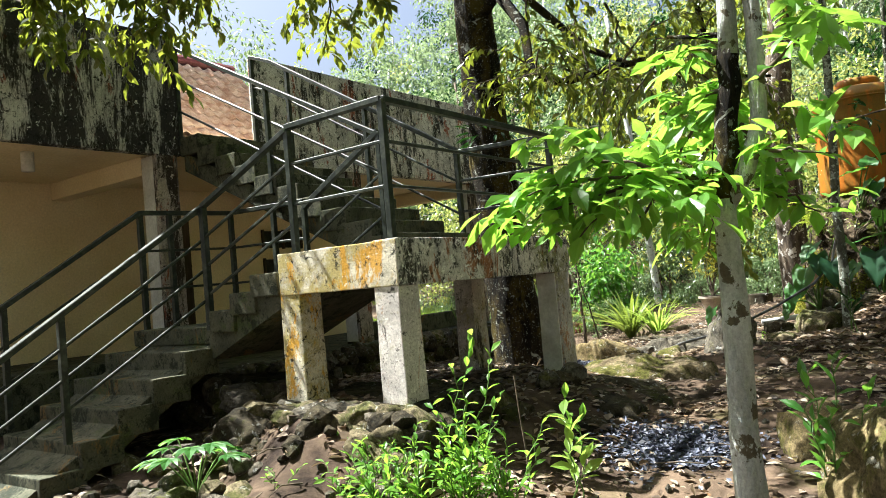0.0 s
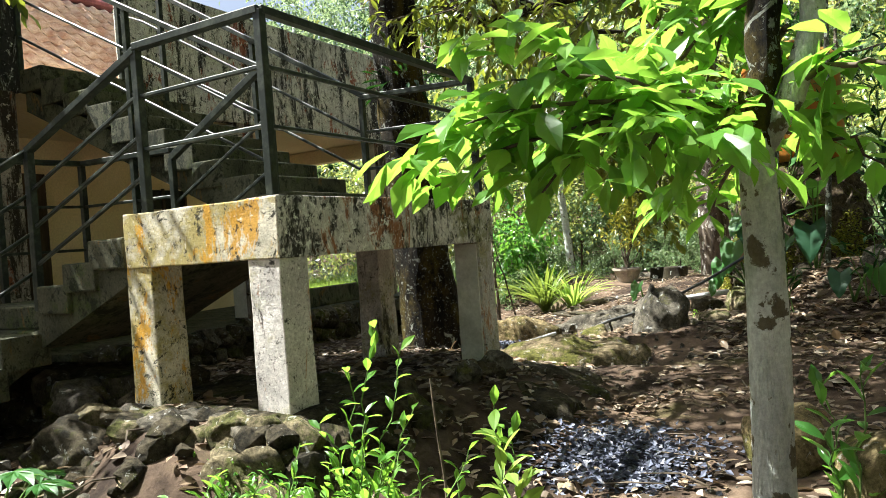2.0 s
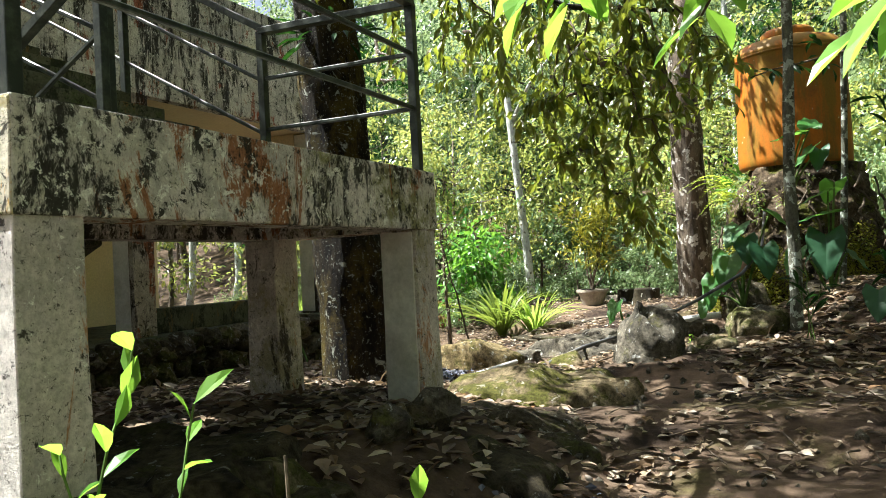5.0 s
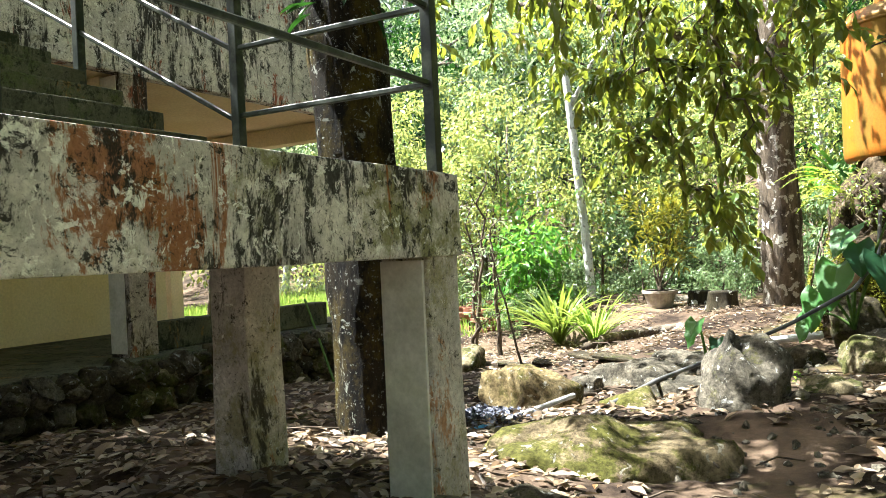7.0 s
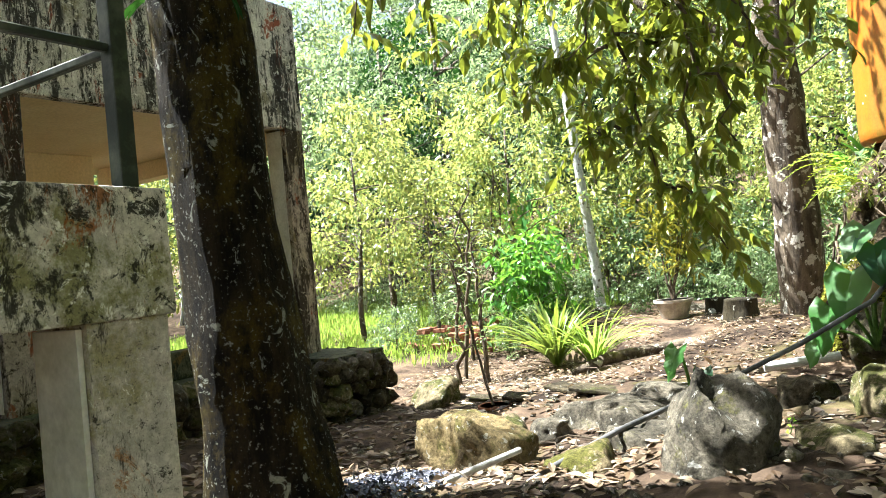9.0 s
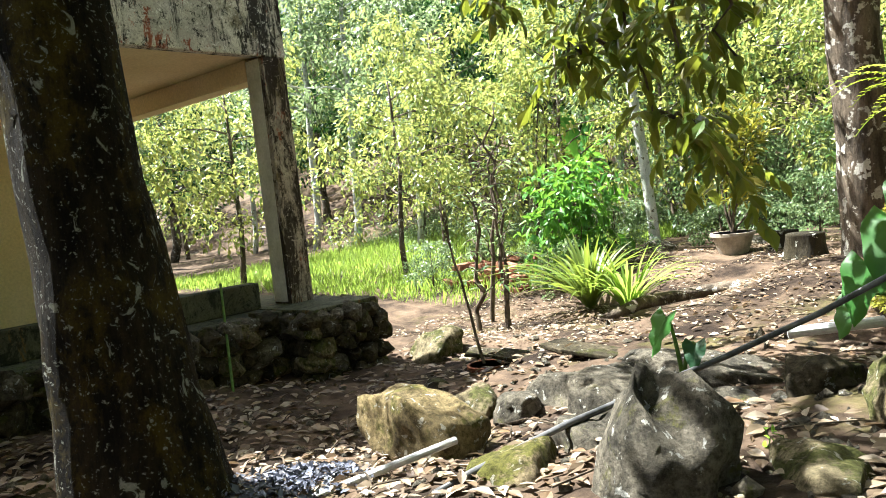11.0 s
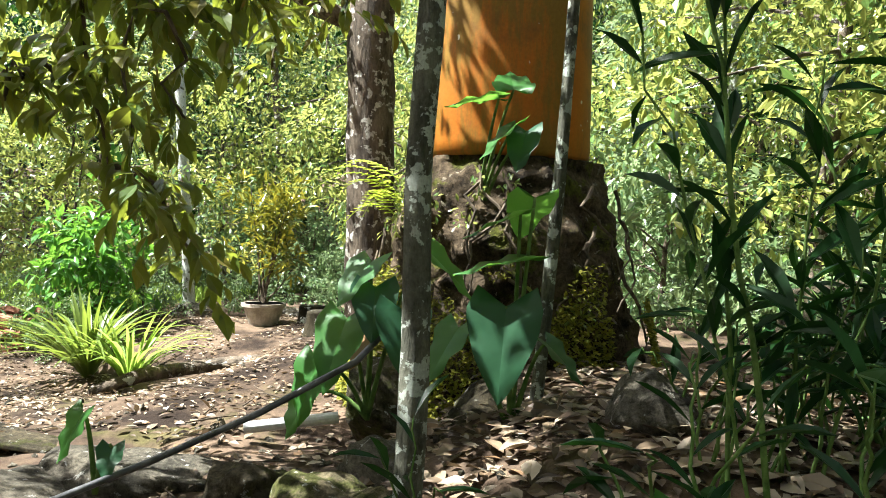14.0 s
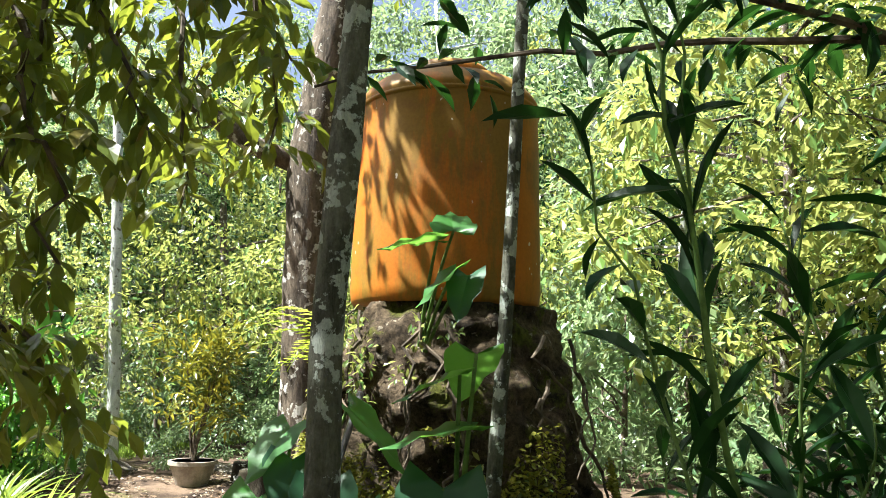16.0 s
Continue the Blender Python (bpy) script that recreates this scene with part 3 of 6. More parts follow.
DARKGLASS = material("dark opening", two_tone((0.012, 0.012, 0.012), (0.03, 0.03, 0.03), 5.0), 0.3)
WOODDARK = material("dark wood", two_tone((0.04, 0.03, 0.02), (0.10, 0.07, 0.05), 6.0, stretch=(1, 1, 0.2)), 0.6)
wn = thing("window_1", (-6.2, 4.6, 1.6), "small dark ventilation window in the cream wall", "window", kind="structure")
for q in range(2):
    part("opening", box(-6.199, 4.2 , 1.48 - q * .45, -6.19, 5.0, 1.75 - q * .45, .002), DARKGLASS, wn)
    for y_ in (4.19, 4.6, 4.99):
        part("frame", box(-6.20, y_ - .02, 1.46 - q * .45, -6.165, y_ + .02, 1.77 - q * .45, .003), WOODDARK, wn)
dr = thing("door", (-6.18, 2.6, .18), "dark wooden door in the cream wall", "door")
door_leaf = part("leaf", box(-6.198, 2.2, .18, -6.16, 2.85, 1.9, 0.01), WOODDARK, dr)
part("handle", box(-6.158, 2.27, .98, -6.12, 2.37, 1.01, 0.006), IRON, door_leaf)
beamlamp = thing("wall_spout", (-4.6, -.05, 2.2), "short white drain pipe hanging under the slab", "pipe")
part("pipe", tube([(-4.5, -.1, 2.33), (-4.5, -.1, 2.14)], [.06, .06], 16), WHITEWASH, beamlamp, smooth=True)
for y0 in (6.4,):
    c2 = thing("column", (-6.9, y0, -.03), "cream painted rear column of the gallery", "column", "columns of the gallery")
    part("shaft", box(-7.0, y0 + .21, -.03, -6.8, y0 + .41, 2.33, 0.01), CREAM, c2)


# ---- stone walls: stones set proud of dark mortar ----
def stone_mesh(seed, sx=1.0, sy=1.0, sz=1.0, sub=2, rough=0.28):
    bm = bmesh.new()
    bmesh.ops.create_icosphere(bm, subdivisions=sub, radius=1)
    off = Vector((seed * 7.3, seed * 3.1, seed * 1.7))
    pick = random.Random(seed)
    cuts = [(Vector((pick.gauss(0, 1), pick.gauss(0, 1), pick.gauss(0, .8))).normalized(), pick.uniform(.62, .9)) for _ in range(6)]
    for v in bm.verts:
        c = v.co.copy()
        m = max(abs(c.x), abs(c.y), abs(c.z))
        v.co = c * (1 - .35 + .35 / m * .9)
        v.co *= 1 + rough * noise.noise(c * 1.3 + off) + rough * .4 * noise.noise(c * 3.1 + off)
        for d_, cut in cuts:
            over = v.co.dot(d_) - cut
            if over > 0:
                v.co -= d_ * over * .85
        v.co = Vector((v.co.x * sx, v.co.y * sy, v.co.z * sz))
    return bm


STONES = [mesh_of("stone", stone_mesh(i, 1.15, 1.15, 1.15, 2, 0.5), [(MOSSROCK, DARKROCK, ROCK, DARKROCK)[i % 4]], False) for i in range(12)]


def stone(parent, at, size, rng, name="stone"):
    ob = new(name, STONES[rng.integers(len(STONES))])
    ob.parent = parent
    e_ = Euler([rng.uniform(-.4, .4), rng.uniform(-.4, .4), rng.uniform(0, 6.3)])
    ob.matrix_basis = parent.matrix_basis.inverted() @ Matrix.LocRotScale(at, e_, size)
    return ob


def stone_wall(name, corners, z0, z1, label, seed, step=0.2):
    """A wall of field stones along corners (x, y), with a mortar core."""
    root = thing(name, (corners[0][0], corners[0][1], z0), label, "wall", kind="structure")
    rng = np.random.default_rng(seed)
    for (xa, ya), (xb, yb) in zip(corners, corners[1:]):
        d = math.hypot(xb - xa, yb - ya)
        nx, ny = (yb - ya) / d, -(xb - xa) / d
        for row in range(int((z1 - z0) / (step * .75)) + 1):
            s = rng.uniform(0, step)
            while s < d:
                w = rng.uniform(.6, 1.15) * step
                z = min(z1 - .06, z0 + step * .75 * (row + .4) + rng.uniform(-.03, .03))
                stone(root, (xa + (xb - xa) * s / d - nx * .02, ya + (yb - ya) * s / d - ny * .02, z), (w * .6, w * .55, w * .42), rng)
                s += w * .95
    return root


stone_wall("wall_terrace", [(-3.72, 1.5), (-3.74, 6.5)], -.6, -.06, "dark field-stone retaining wall of the terrace", 3, .24)
stone_wall("wall_corner", [(-3.3, 6.5), (-3.27, 7.25), (-4.4, 7.3)], -.72, -.06, "field-stone plinth below the corner column", 5, .2)
stone_wall("wall_corner", [(-3.74, 6.5), (-3.3, 6.48)], -.72, -.06, "field-stone plinth below the corner column", 6, .2)
solid("wall_corner_core", box(-7.5, 6.52, -1.0, -3.33, 7.22, -.06, 0.02), DARKROCK, "dark mortar body of the stone plinth", "wall", kind="structure")
solid("wall_cap", box(-7.5, 6.5, -.058, -3.30, 7.25, -.02, 0.012, 3, 0.004), STEPCON, "mossy concrete slab on the stone plinth", "slab", kind="structure")

# rock ledge below the landing, and the dark rocks beside it
ledge = thing("rock_ledge", (-.4, -.2, -.5), "rough bonded rock ledge carrying the landing posts", "rocks")
rng = np.random.default_rng(11)
part("earth_core", box(-1.35, -.12, -1.0, .14, 1.0, -.06, 0.08, 6, 0.05), DARKROCK, ledge, "packed earth and mortar, darkened for shade")
for i in range(120):
    side = rng.uniform()
    z = -.10 - rng.uniform() ** .8 * .6
    out = (-.1 - z) * .55
    if side < .62:
        p = (rng.uniform(-1.35, .2), -.1 - out, z)
    else:
        p = (.15 + out, rng.uniform(-.2, 1.9), z)
    s = rng.uniform(.06, .15)
    stone(ledge, p, (s * 1.2, s, s * .8), rng)
for i in range(26):
    s = rng.uniform(.05, .10)
    stone(ledge, (rng.uniform(-1.3, .15), rng.uniform(-.25, .05), -.06 - s * .4), (s * 1.3, s, s * .6), rng)
for x, z, s in ((-1.3, -.3, .24), (-.95, -.42, .27), (-.62, -.28, .22), (-.3, -.45, .26), (-.02, -.3, .22), (.2, -.42, .2), (-1.1, -.6, .28), (-.5, -.62, .3), (.05, -.62, .26), (-.8, -.16, .15), (-.15, -.15, .15), (-1.45, -.5, .22)):
    lump = stone_mesh(int(x * 100) + 300, s * 1.2, s * .85, s * .85, 4, .5)
    for v in lump.verts:
        v.co += .05 * noise.noise_vector(v.co * 5 + Vector((x * 9, 0, 0))) + .018 * noise.noise_vector(v.co * 17)
    bmesh.ops.translate(lump, vec=(x, -.14 - (-.1 - z) * .5, z), verts=lump.verts)
    part("stone", lump, MOSSROCK if s < .23 else DARKROCK, ledge, smooth=True)
for i in range(60):
    x, y = rng.uniform(-2.0, .35), rng.uniform(-1.25, -.2)
    s = rng.uniform(.03, .10)
    stone(ledge, (x, y, float(ground_z(x, y)) + s * .1), (s * 1.3, s, s * .8), rng)
rng = np.random.default_rng(140)
mx_, mz_ = rng.uniform(-1.0, .3, 120), rng.uniform(-.6, -.2, 120)
ferny = np.stack([mx_, -.27 - (-.1 - mz_) * .55, mz_], 1)
tagged(part("fern_growth", clumps(ferny, [.05] * 120, 16, .035, 141, NEAR_LEAF, .2, .5), LEAF_BUSH, ledge, "small green ferns growing on the rock"), kind="stuff")
rng = np.random.default_rng(142)
bank = thing("rock_bank", (-1.6, .6, -.5), "dark rocky bank beneath the stairs", "rocks")
part("earth_core", box(-3.7, .25, -1.0, -1.3, .8, .05, 0.1, 7, 0.06), DARKROCK, bank, "earth darkened for the shade beneath the stairs")
for i in range(60):
    s = rng.uniform(.08, .17)
    stone(bank, (rng.uniform(-3.6, -1.2), rng.uniform(.1, .3), rng.uniform(-.6, .05)), (s * 1.2, s, s * .8), rng)


# ---- boulders ----
def boulder(at, size, mat, label, seed, turn=0.0, rough=0.32):
    bm = stone_mesh(seed, *size, 4, rough)
    for v in bm.verts:
        v.co += 0.05 * noise.noise_vector(v.co * 3.5 + Vector((seed, 0, 0))) + 0.014 * noise.noise_vector(v.co * 15.0)
    bmesh.ops.rotate(bm, matrix=Matrix.Rotation(radians(turn), 3, "Z"), verts=bm.verts)
    bmesh.ops.translate(bm, vec=at, verts=bm.verts)
    return solid("boulder", bm, mat, label, "boulder", "boulders beside the path", smooth=True)


GREY = "rough grey boulder half sunk in the leafy soil"
MOSSY = "mossy boulder lying beside the earth path"
boulder((.55, 4.95, -.36), (.27, .27, .42), ROCK, "tall grey lichened boulder standing on the path edge", 34, 10, .42)
boulder((-1.12, 5.42, -.5), (.46, .30, .28), OCHREROCK, "yellow mossy boulder with a flat slanted top", 3, -12)
boulder((.10, 3.85, -.56), (.72, .52, .30), MOSSBED, "broad low boulder covered in green moss", 4, 20)
boulder((-.16, 5.0, -.5), (.30, .27, .22), MOSSBED, MOSSY, 5)
boulder((.05, 5.5, -.44), (.30, .22, .16), ROCK, GREY, 6, 30)
boulder((1.07, 5.12, -.36), (.22, .24, .20), MOSSROCK, MOSSY, 7)
boulder((.02, 6.72, -.46), (.56, .26, .24), ROCK, GREY, 8, 8)
boulder((-.52, 6.3, -.46), (.55, .30, .19), ROCK, GREY, 9, -20)
boulder((1.32, 5.85, -.24), (.24, .22, .23), MOSSROCK, "dark mossy boulder below a thin tree", 10, 25)
boulder((1.34, 6.5, -.22), (.26, .2, .18), ROCK, GREY, 11)
boulder((1.12, 7.5, -.10), (.27, .30, .30), DARKROCK, "dark round boulder beside the tank tower", 12)
boulder((2.52, 6.5, .16), (.2, .18, .18), ROCK, GREY, 13)
boulder((-3.55, 13.9, -.45), (.34, .28, .24), ROCK, GREY, 14)
boulder((2.82, .15, -.42), (.54, .55, .42), OCHREROCK, "large yellow mossy boulder beside the white tree", 15)
boulder((2.02, 1.45, -.5), (.22, .26, .24), OCHREROCK, MOSSY, 16)
boulder((.55, 1.75, -.5), (.32, .42, .24), DARKROCK, "dark boulder at the foot of the landing", 17)
boulder((.62, 2.25, -.55), (.24, .25, .2), DARKROCK, "dark boulder at the foot of the landing", 18)
boulder((.30, 2.6, -.45), (.35, .3, .2), DARKROCK, "dark boulder at the foot of the landing", 19)
boulder((.55, 1.15, -.5), (.3, .3, .2), DARKROCK, "dark boulder at the foot of the landing", 20)
boulder((-2.0, 6.5, -.66), (.2, .2, .14), DARKROCK, GREY, 21)
boulder((.45, 5.9, -.42), (.22, .17, .15), ROCK, GREY, 22)
boulder((1.25, 4.75, -.40), (.24, .2, .14), ROCK, GREY, 23)
boulder((-3.0, 7.7, -.66), (.3, .3, .22), MOSSROCK, MOSSY, 24)
boulder((3.9, 7.8, .3), (.6, .5, .42), DARKROCK, "dark boulder among the ginger plants", 25)
boulder((1.9, 6.9, -.05), (.28, .22, .2), DARKROCK, GREY, 26)
boulder((-2.2, 14.6, -.5), (.5, .3, .2), ROCK, GREY, 27)
boulder((-.3, 6.0, -.46), (.2, .18, .14), ROCK, GREY, 28)

boulder((.58, 5.52, -.38), (.15, .14, .14), MOSSROCK, MOSSY, 29)
boulder((.92, 5.62, -.36), (.23, .2, .16), ROCK, GREY, 30, 15)
boulder((-.88, 6.05, -.5), (.17, .14, .13), ROCK, GREY, 31)
boulder((-1.25, 6.1, -.54), (.17, .13, .11), MOSSROCK, MOSSY, 32)
boulder((.28, 6.05, -.42), (.3, .16, .13), ROCK, GREY, 33, 20)
boulder((.75, 6.35, -.3), (.2, .2, .16), DARKROCK, GREY, 35)

# ---- water tank on its overgrown tower ----
TX, TY = 1.66, 8.5
tank = thing("water_tank", (TX, TY, 1.42), "weathered orange plastic water tank on a stone tower", "tank")
prof = [(1.42, .585), (1.45, .605), (1.52, .612), (2.0, .606), (2.5, .60), (2.70, .595), (2.735, .606), (2.76, .60), (2.80, .575), (2.86, .52), (2.90, .40), (2.92, .30)]
tank_body = part("body", tube([(TX, TY, z) for z, r in prof], [r for z, r in prof], 56), TANK, tank, smooth=True)
part("lid", tube([(TX, TY, z) for z in (2.90, 2.93, 3.0, 3.03)], [.27, .29, .29, .26], 36), TANK, tank, "domed screw lid", True)
part("seam", tube([(TX, TY, z) for z in (2.69, 2.70, 2.715, 2.72)], [.598, .609, .609, .6], 56), TANK, tank_body, "raised moulding seam", True)
MOSSWALL = material("mossy tower", weathered_stone((0.012, 0.009, 0.006), (0.17, 0.125, 0.08), (0.30, 0.26, 0.20), (0.10, 0.11, 0.015), 0.54), 0.95)


def tower_mesh():
    v, f = tube([(TX + .05, TY, z) for z in np.linspace(-.35, 1.42, 60)], np.interp(np.linspace(0, 1, 60), [0, .25, .6, 1], [1.05, .92, .78, .64]), 110)
    for i in range(len(v)):
        q = Vector(v[i])
        d = np.array([v[i][0] - TX, v[i][1] - TY, 0])
        d /= np.linalg.norm(d) + 1e-6
        v[i] += d * (0.16 * noise.noise(q * 1.8) + 0.10 * noise.noise(q * 5.0) + 0.05 * noise.noise(q * 12.0))
    return v, f


tower = thing("tank_tower", (TX, TY, -.3), "dark overgrown stone tower patched with yellow-green moss", "tower")
part("masonry", tower_mesh(), MOSSWALL, tower, smooth=True)
rng = np.random.default_rng(21)
n = 17000
ang = rng.uniform(np.pi * 1.0, np.pi * 2.0, n)
zz = rng.beta(1.1, 1.6, n) * .95 - .2
keep = np.array([noise.noise(Vector((math.cos(a0) * 2.2, math.sin(a0) * 2.2, z0 * 1.6))) > (-.12 if z0 < .45 else .12) for a0, z0 in zip(ang, zz)])
ang, zz = ang[keep], zz[keep]
rad = np.interp(zz, [-.35, .1, .7, 1.42], [1.18, 1.05, .92, .76])
p = np.stack([TX + .05 + np.cos(ang) * rad, TY + np.sin(ang) * rad, zz], 1)
MOSS = material("moss", leafy([(0.14, 0.15, 0.015), (0.30, 0.28, 0.03), (0.08, 0.10, 0.015)], (0.3, 0.32, 0.03), 0.8, 0.2))
out = np.stack([np.cos(ang), np.sin(ang), np.zeros_like(ang)], 1)
part("moss", leaves(p, out + rng.normal(0, .7, (len(p), 3)), np.tile([0., 0, 1], (len(p), 1)) + rng.normal(0, .4, (len(p), 3)), rng.uniform(.02, .05, len(p)), rng.uniform(.02, .04, len(p))), MOSS, tower, "yellow-green cushion moss")
for k in range(16):
    a0, z0 = rng.uniform(np.pi * 1.05, np.pi * 1.95), rng.uniform(.5, 1.42)
    pts = []
    for z in np.linspace(z0, z0 - rng.uniform(.3, .9), 10):
        a0 += rng.normal(0, .07)
        r0 = np.interp(z, [-.3, .7, 1.42], [1.08, .88, .70]) + .03
        pts.append((TX + .05 + math.cos(a0) * r0, TY + math.sin(a0) * r0, z))
    part("root", tube(pts, np.linspace(.014, .004, 10), 6), TWIG, tower)
sprig_at = []
for k in range(14):
    a0, z0 = rng.uniform(np.pi * 1.1, np.pi * 1.9), rng.uniform(.5, 1.35)
    r0 = np.interp(z0, [-.3, .7, 1.42], [1.08, .88, .70]) + .02
    q = np.array((TX + .05 + math.cos(a0) * r0, TY + math.sin(a0) * r0, z0))
    sprig_at += [q, q + [0, 0, -.08]]
tagged(part("sprig", clumps(sprig_at, [.07] * 28, 13, .055, 600, NEAR_LEAF, .4, .5), LEAF_GOLD, tower, "small yellow-green sprigs rooted in the stone"), kind="stuff")


# ---- trees that stand near the path ----
def tree(name, label, stem, radii, bark_mat, limbs=(), crown=None, leaf_mat=None, wob=.22, sides=16, group=""):
    root = thing(name, tuple(stem[0]), label, "tree", group)
    st = np.asarray(stem, float)
    s = np.linspace(0, 1, len(st))
    f = np.linspace(0, 1, max(14, len(st) * 4))
    fine = np.stack([np.interp(f, s, st[:, i]) for i in range(3)], 1)
    part("trunk", tube(fine, np.interp(f, s, radii), sides, wob), bark_mat, root, smooth=True)
    for pts, rr in limbs:
        part("limb", tube(pts, rr, 8, .15), bark_mat, root, smooth=True)
    if crown is not None:
        part("crown", crown, leaf_mat, root)
    return root


def sprays(paths, every, size, seed, slim=.38, hang=.5, shape=NEAR_LEAF, spread=.9):
    """Leaves set alternately along twigs."""
    rng = np.random.default_rng(seed)
    b, w, u, ln = [], [], [], []
    for pts in paths:
        pts = np.asarray(pts, float)
        seg = np.linalg.norm(np.diff(pts, axis=0), axis=1)
        s = np.r_[0, np.cumsum(seg)]
        k = 0
        for q in np.arange(every, s[-1] + every * .5, every):
            q = min(q, s[-1])
            at = np.array([np.interp(q, s, pts[:, i]) for i in range(3)])
            d = np.array([np.interp(min(q + .05, s[-1]), s, pts[:, i]) - np.interp(q - .05, s, pts[:, i]) for i in range(3)])
            d /= np.linalg.norm(d) + 1e-9
            side = np.cross(d, [0, 0, 1])
            k += 1
            way = d * .6 + side * (spread if k % 2 else -spread) + rng.normal(0, .25, 3)
            way[2] -= hang * rng.uniform(.3, 1.2)
            b.append(at), w.append(way), u.append(rng.normal(0, .3, 3) + [0, 0, 1]), ln.append(size * rng.uniform(.7, 1.25))
    ln = np.array(ln)
    return leaves(np.array(b), np.array(w), np.array(u), ln, ln * slim * 1.15, shape)


def twigs_from(a0, n, reach, seed, bias=(0, 0, 0), drop=.2):
    rng = np.random.default_rng(seed)
    out_ = []
    for _ in range(n):
        d = rng.normal(0, 1, 3) * [1, 1, .5] + bias
        d /= np.linalg.norm(d)
        out_.append(bend(a0, np.array(a0) + d * reach * rng.uniform(.6, 1.2), -.04 - drop * .1, 6, .02, seed + _))
    return out_


# white tree beside the start of the path, with a spray of young leaves
wt = thing("white_tree", (2.2, -.64, -.6), "slender white-barked tree with lichen and young green leaves", "tree")
stem = np.array([(2.22, -.64, -.7), (2.20, -.65, 0), (2.21, -.63, .5), (2.21, -.62, .92)])
part("trunk", tube([tuple(np.array([np.interp(q, [0, .43, .74, 1], stem[:, i]) for i in range(3)])) for q in np.linspace(0, 1, 24)], np.linspace(.062, .044, 24), 14, .2), BARK_PALE, wt, smooth=True)
part("limb", tube(bend((2.21, -.62, .90), (2.28, -.60, 1.5), 0, 10, .008, 3), np.linspace(.043, .036, 10), 14, .25), BARK_BIG, wt, "dark mossy upper trunk", True)
part("limb", tube(bend((2.28, -.60, 1.48), (2.33, -.60, 2.5), 0, 8, .01, 4), np.linspace(.036, .026, 8), 12, .15), BARK_PALE, wt, smooth=True)
part("limb", tube(bend((2.28, -.60, 1.56), (2.05, -.61, 1.61), 0, 6, .006, 5), np.linspace(.012, .007, 6), 7), BARK_BIG, wt, smooth=True)
part("limb", tube([(2.22, -.62, .9), (2.30, -.60, 1.02), (2.36, -.58, 1.2), (2.38, -.58, 1.6), (2.36, -.6, 2.4)], [.036, .034, .03, .028, .02], 10, .2), BARK_PALE, wt, smooth=True)
main = [bend((2.2, -.63, .98), (1.56, -1.04, 1.0), -.06, 10, .012, 1), bend((2.2, -.63, .98), (1.62, -.70, 1.0), -.08, 10, .012, 2), bend((2.2, -.62, .95), (2.50, -.35, .84), -.04, 8, .012, 4),
        bend((2.3, -.6, 1.05), (2.62, -.75, 1.02), -.04, 8, .012, 5), bend((2.0, -.78, 1.06), (1.68, -.95, 1.12), -.03, 8, .01, 6), bend((2.36, -.58, 1.35), (2.72, -.9, 1.42), -.04, 8, .01, 7), bend((2.24, -.6, 1.5), (1.95, -.4, 1.52), 0, 6, .01, 8),
        bend((1.95, -.75, 1.07), (1.9, -.2, .98), -.03, 8, .01, 9), bend((2.2, -.63, .9), (2.02, -.25, .74), -.04, 8, .01, 10),
        bend((2.2, -.64, 1.0), (1.50, -1.07, .86), -.07, 12, .012, 11), bend((1.98, -.78, 1.02), (1.74, -.95, .82), -.03, 8, .012, 12), bend((2.12, -.68, 1.02), (1.93, -.92, .82), -.04, 8, .012, 13), bend((2.2, -.64, 1.0), (2.1, -.9, .84), -.04, 8, .012, 14),
        bend((2.25, -.6, 1.35), (1.36, .38, 1.08), -.12, 12, .012, 15), bend((2.25, -.6, 1.3), (1.60, .42, 1.0), -.12, 12, .012, 16), bend((2.28, -.6, 1.3), (1.86, .38, 1.1), -.10, 10, .012, 17), bend((2.3, -.6, 1.2), (2.12, .3, .95), -.08, 10, .012, 18)]
for i, m_ in enumerate(main):
    part("branch", tube(m_, np.linspace(.010, .003, len(m_)), 6), TWIG, wt, smooth=True)
side_tw = []
for i, m_ in enumerate(main):
    for j in range(3, len(m_), 2):
        side_tw += twigs_from(m_[j], 2, .17, 40 + i * 10 + j, (-.2, -.1, .25))
part("crown", sprays(main + side_tw, .036, .115, 5, .50, .5), LEAF_BRIGHT, wt, "bright translucent young leaves")

# big dark tree behind the landing
bt = [(-1.44, 4.0, -.75), (-1.52, 3.99, -.25), (-1.61, 3.95, .8), (-1.66, 3.88, 2.3), (-1.70, 3.84, 4.2), (-1.8, 3.8, 7.5)]
limb1 = [(-1.68, 3.85, 3.7), (-1.2, 3.6, 3.9), (-.85, 3.5, 3.4), (-.75, 3.4, 2.85), (-.35, 3.3, 2.62), (.3, 3.1, 2.58), (.9, 2.9, 2.52)]
limb2 = [(-1.7, 3.7, 4.3), (-1.6, 1.7, 4.0), (-2.2, .5, 3.9), (-3.2, -.2, 3.8), (-3.8, -.9, 3.7)]
limb3 = [(-1.74, 3.7, 5.2), (-.8, 5, 5.0), (.2, 6.2, 4.2), (.3, 6.3, 3.3)]
rng = np.random.default_rng(31)
tw_big = []
for L, k in ((limb1[3:], 15), (limb2[1:], 16), (limb3[2:], 8)):
    L = np.array(L)
    for _ in range(k):
        q = rng.uniform(0, len(L) - 1.01)
        at = L[int(q)] + (L[int(q) + 1] - L[int(q)]) * (q % 1)
        tw_big += twigs_from(at, 2, .7, int(rng.integers(1e6)), (0, 0, -.2), .6)
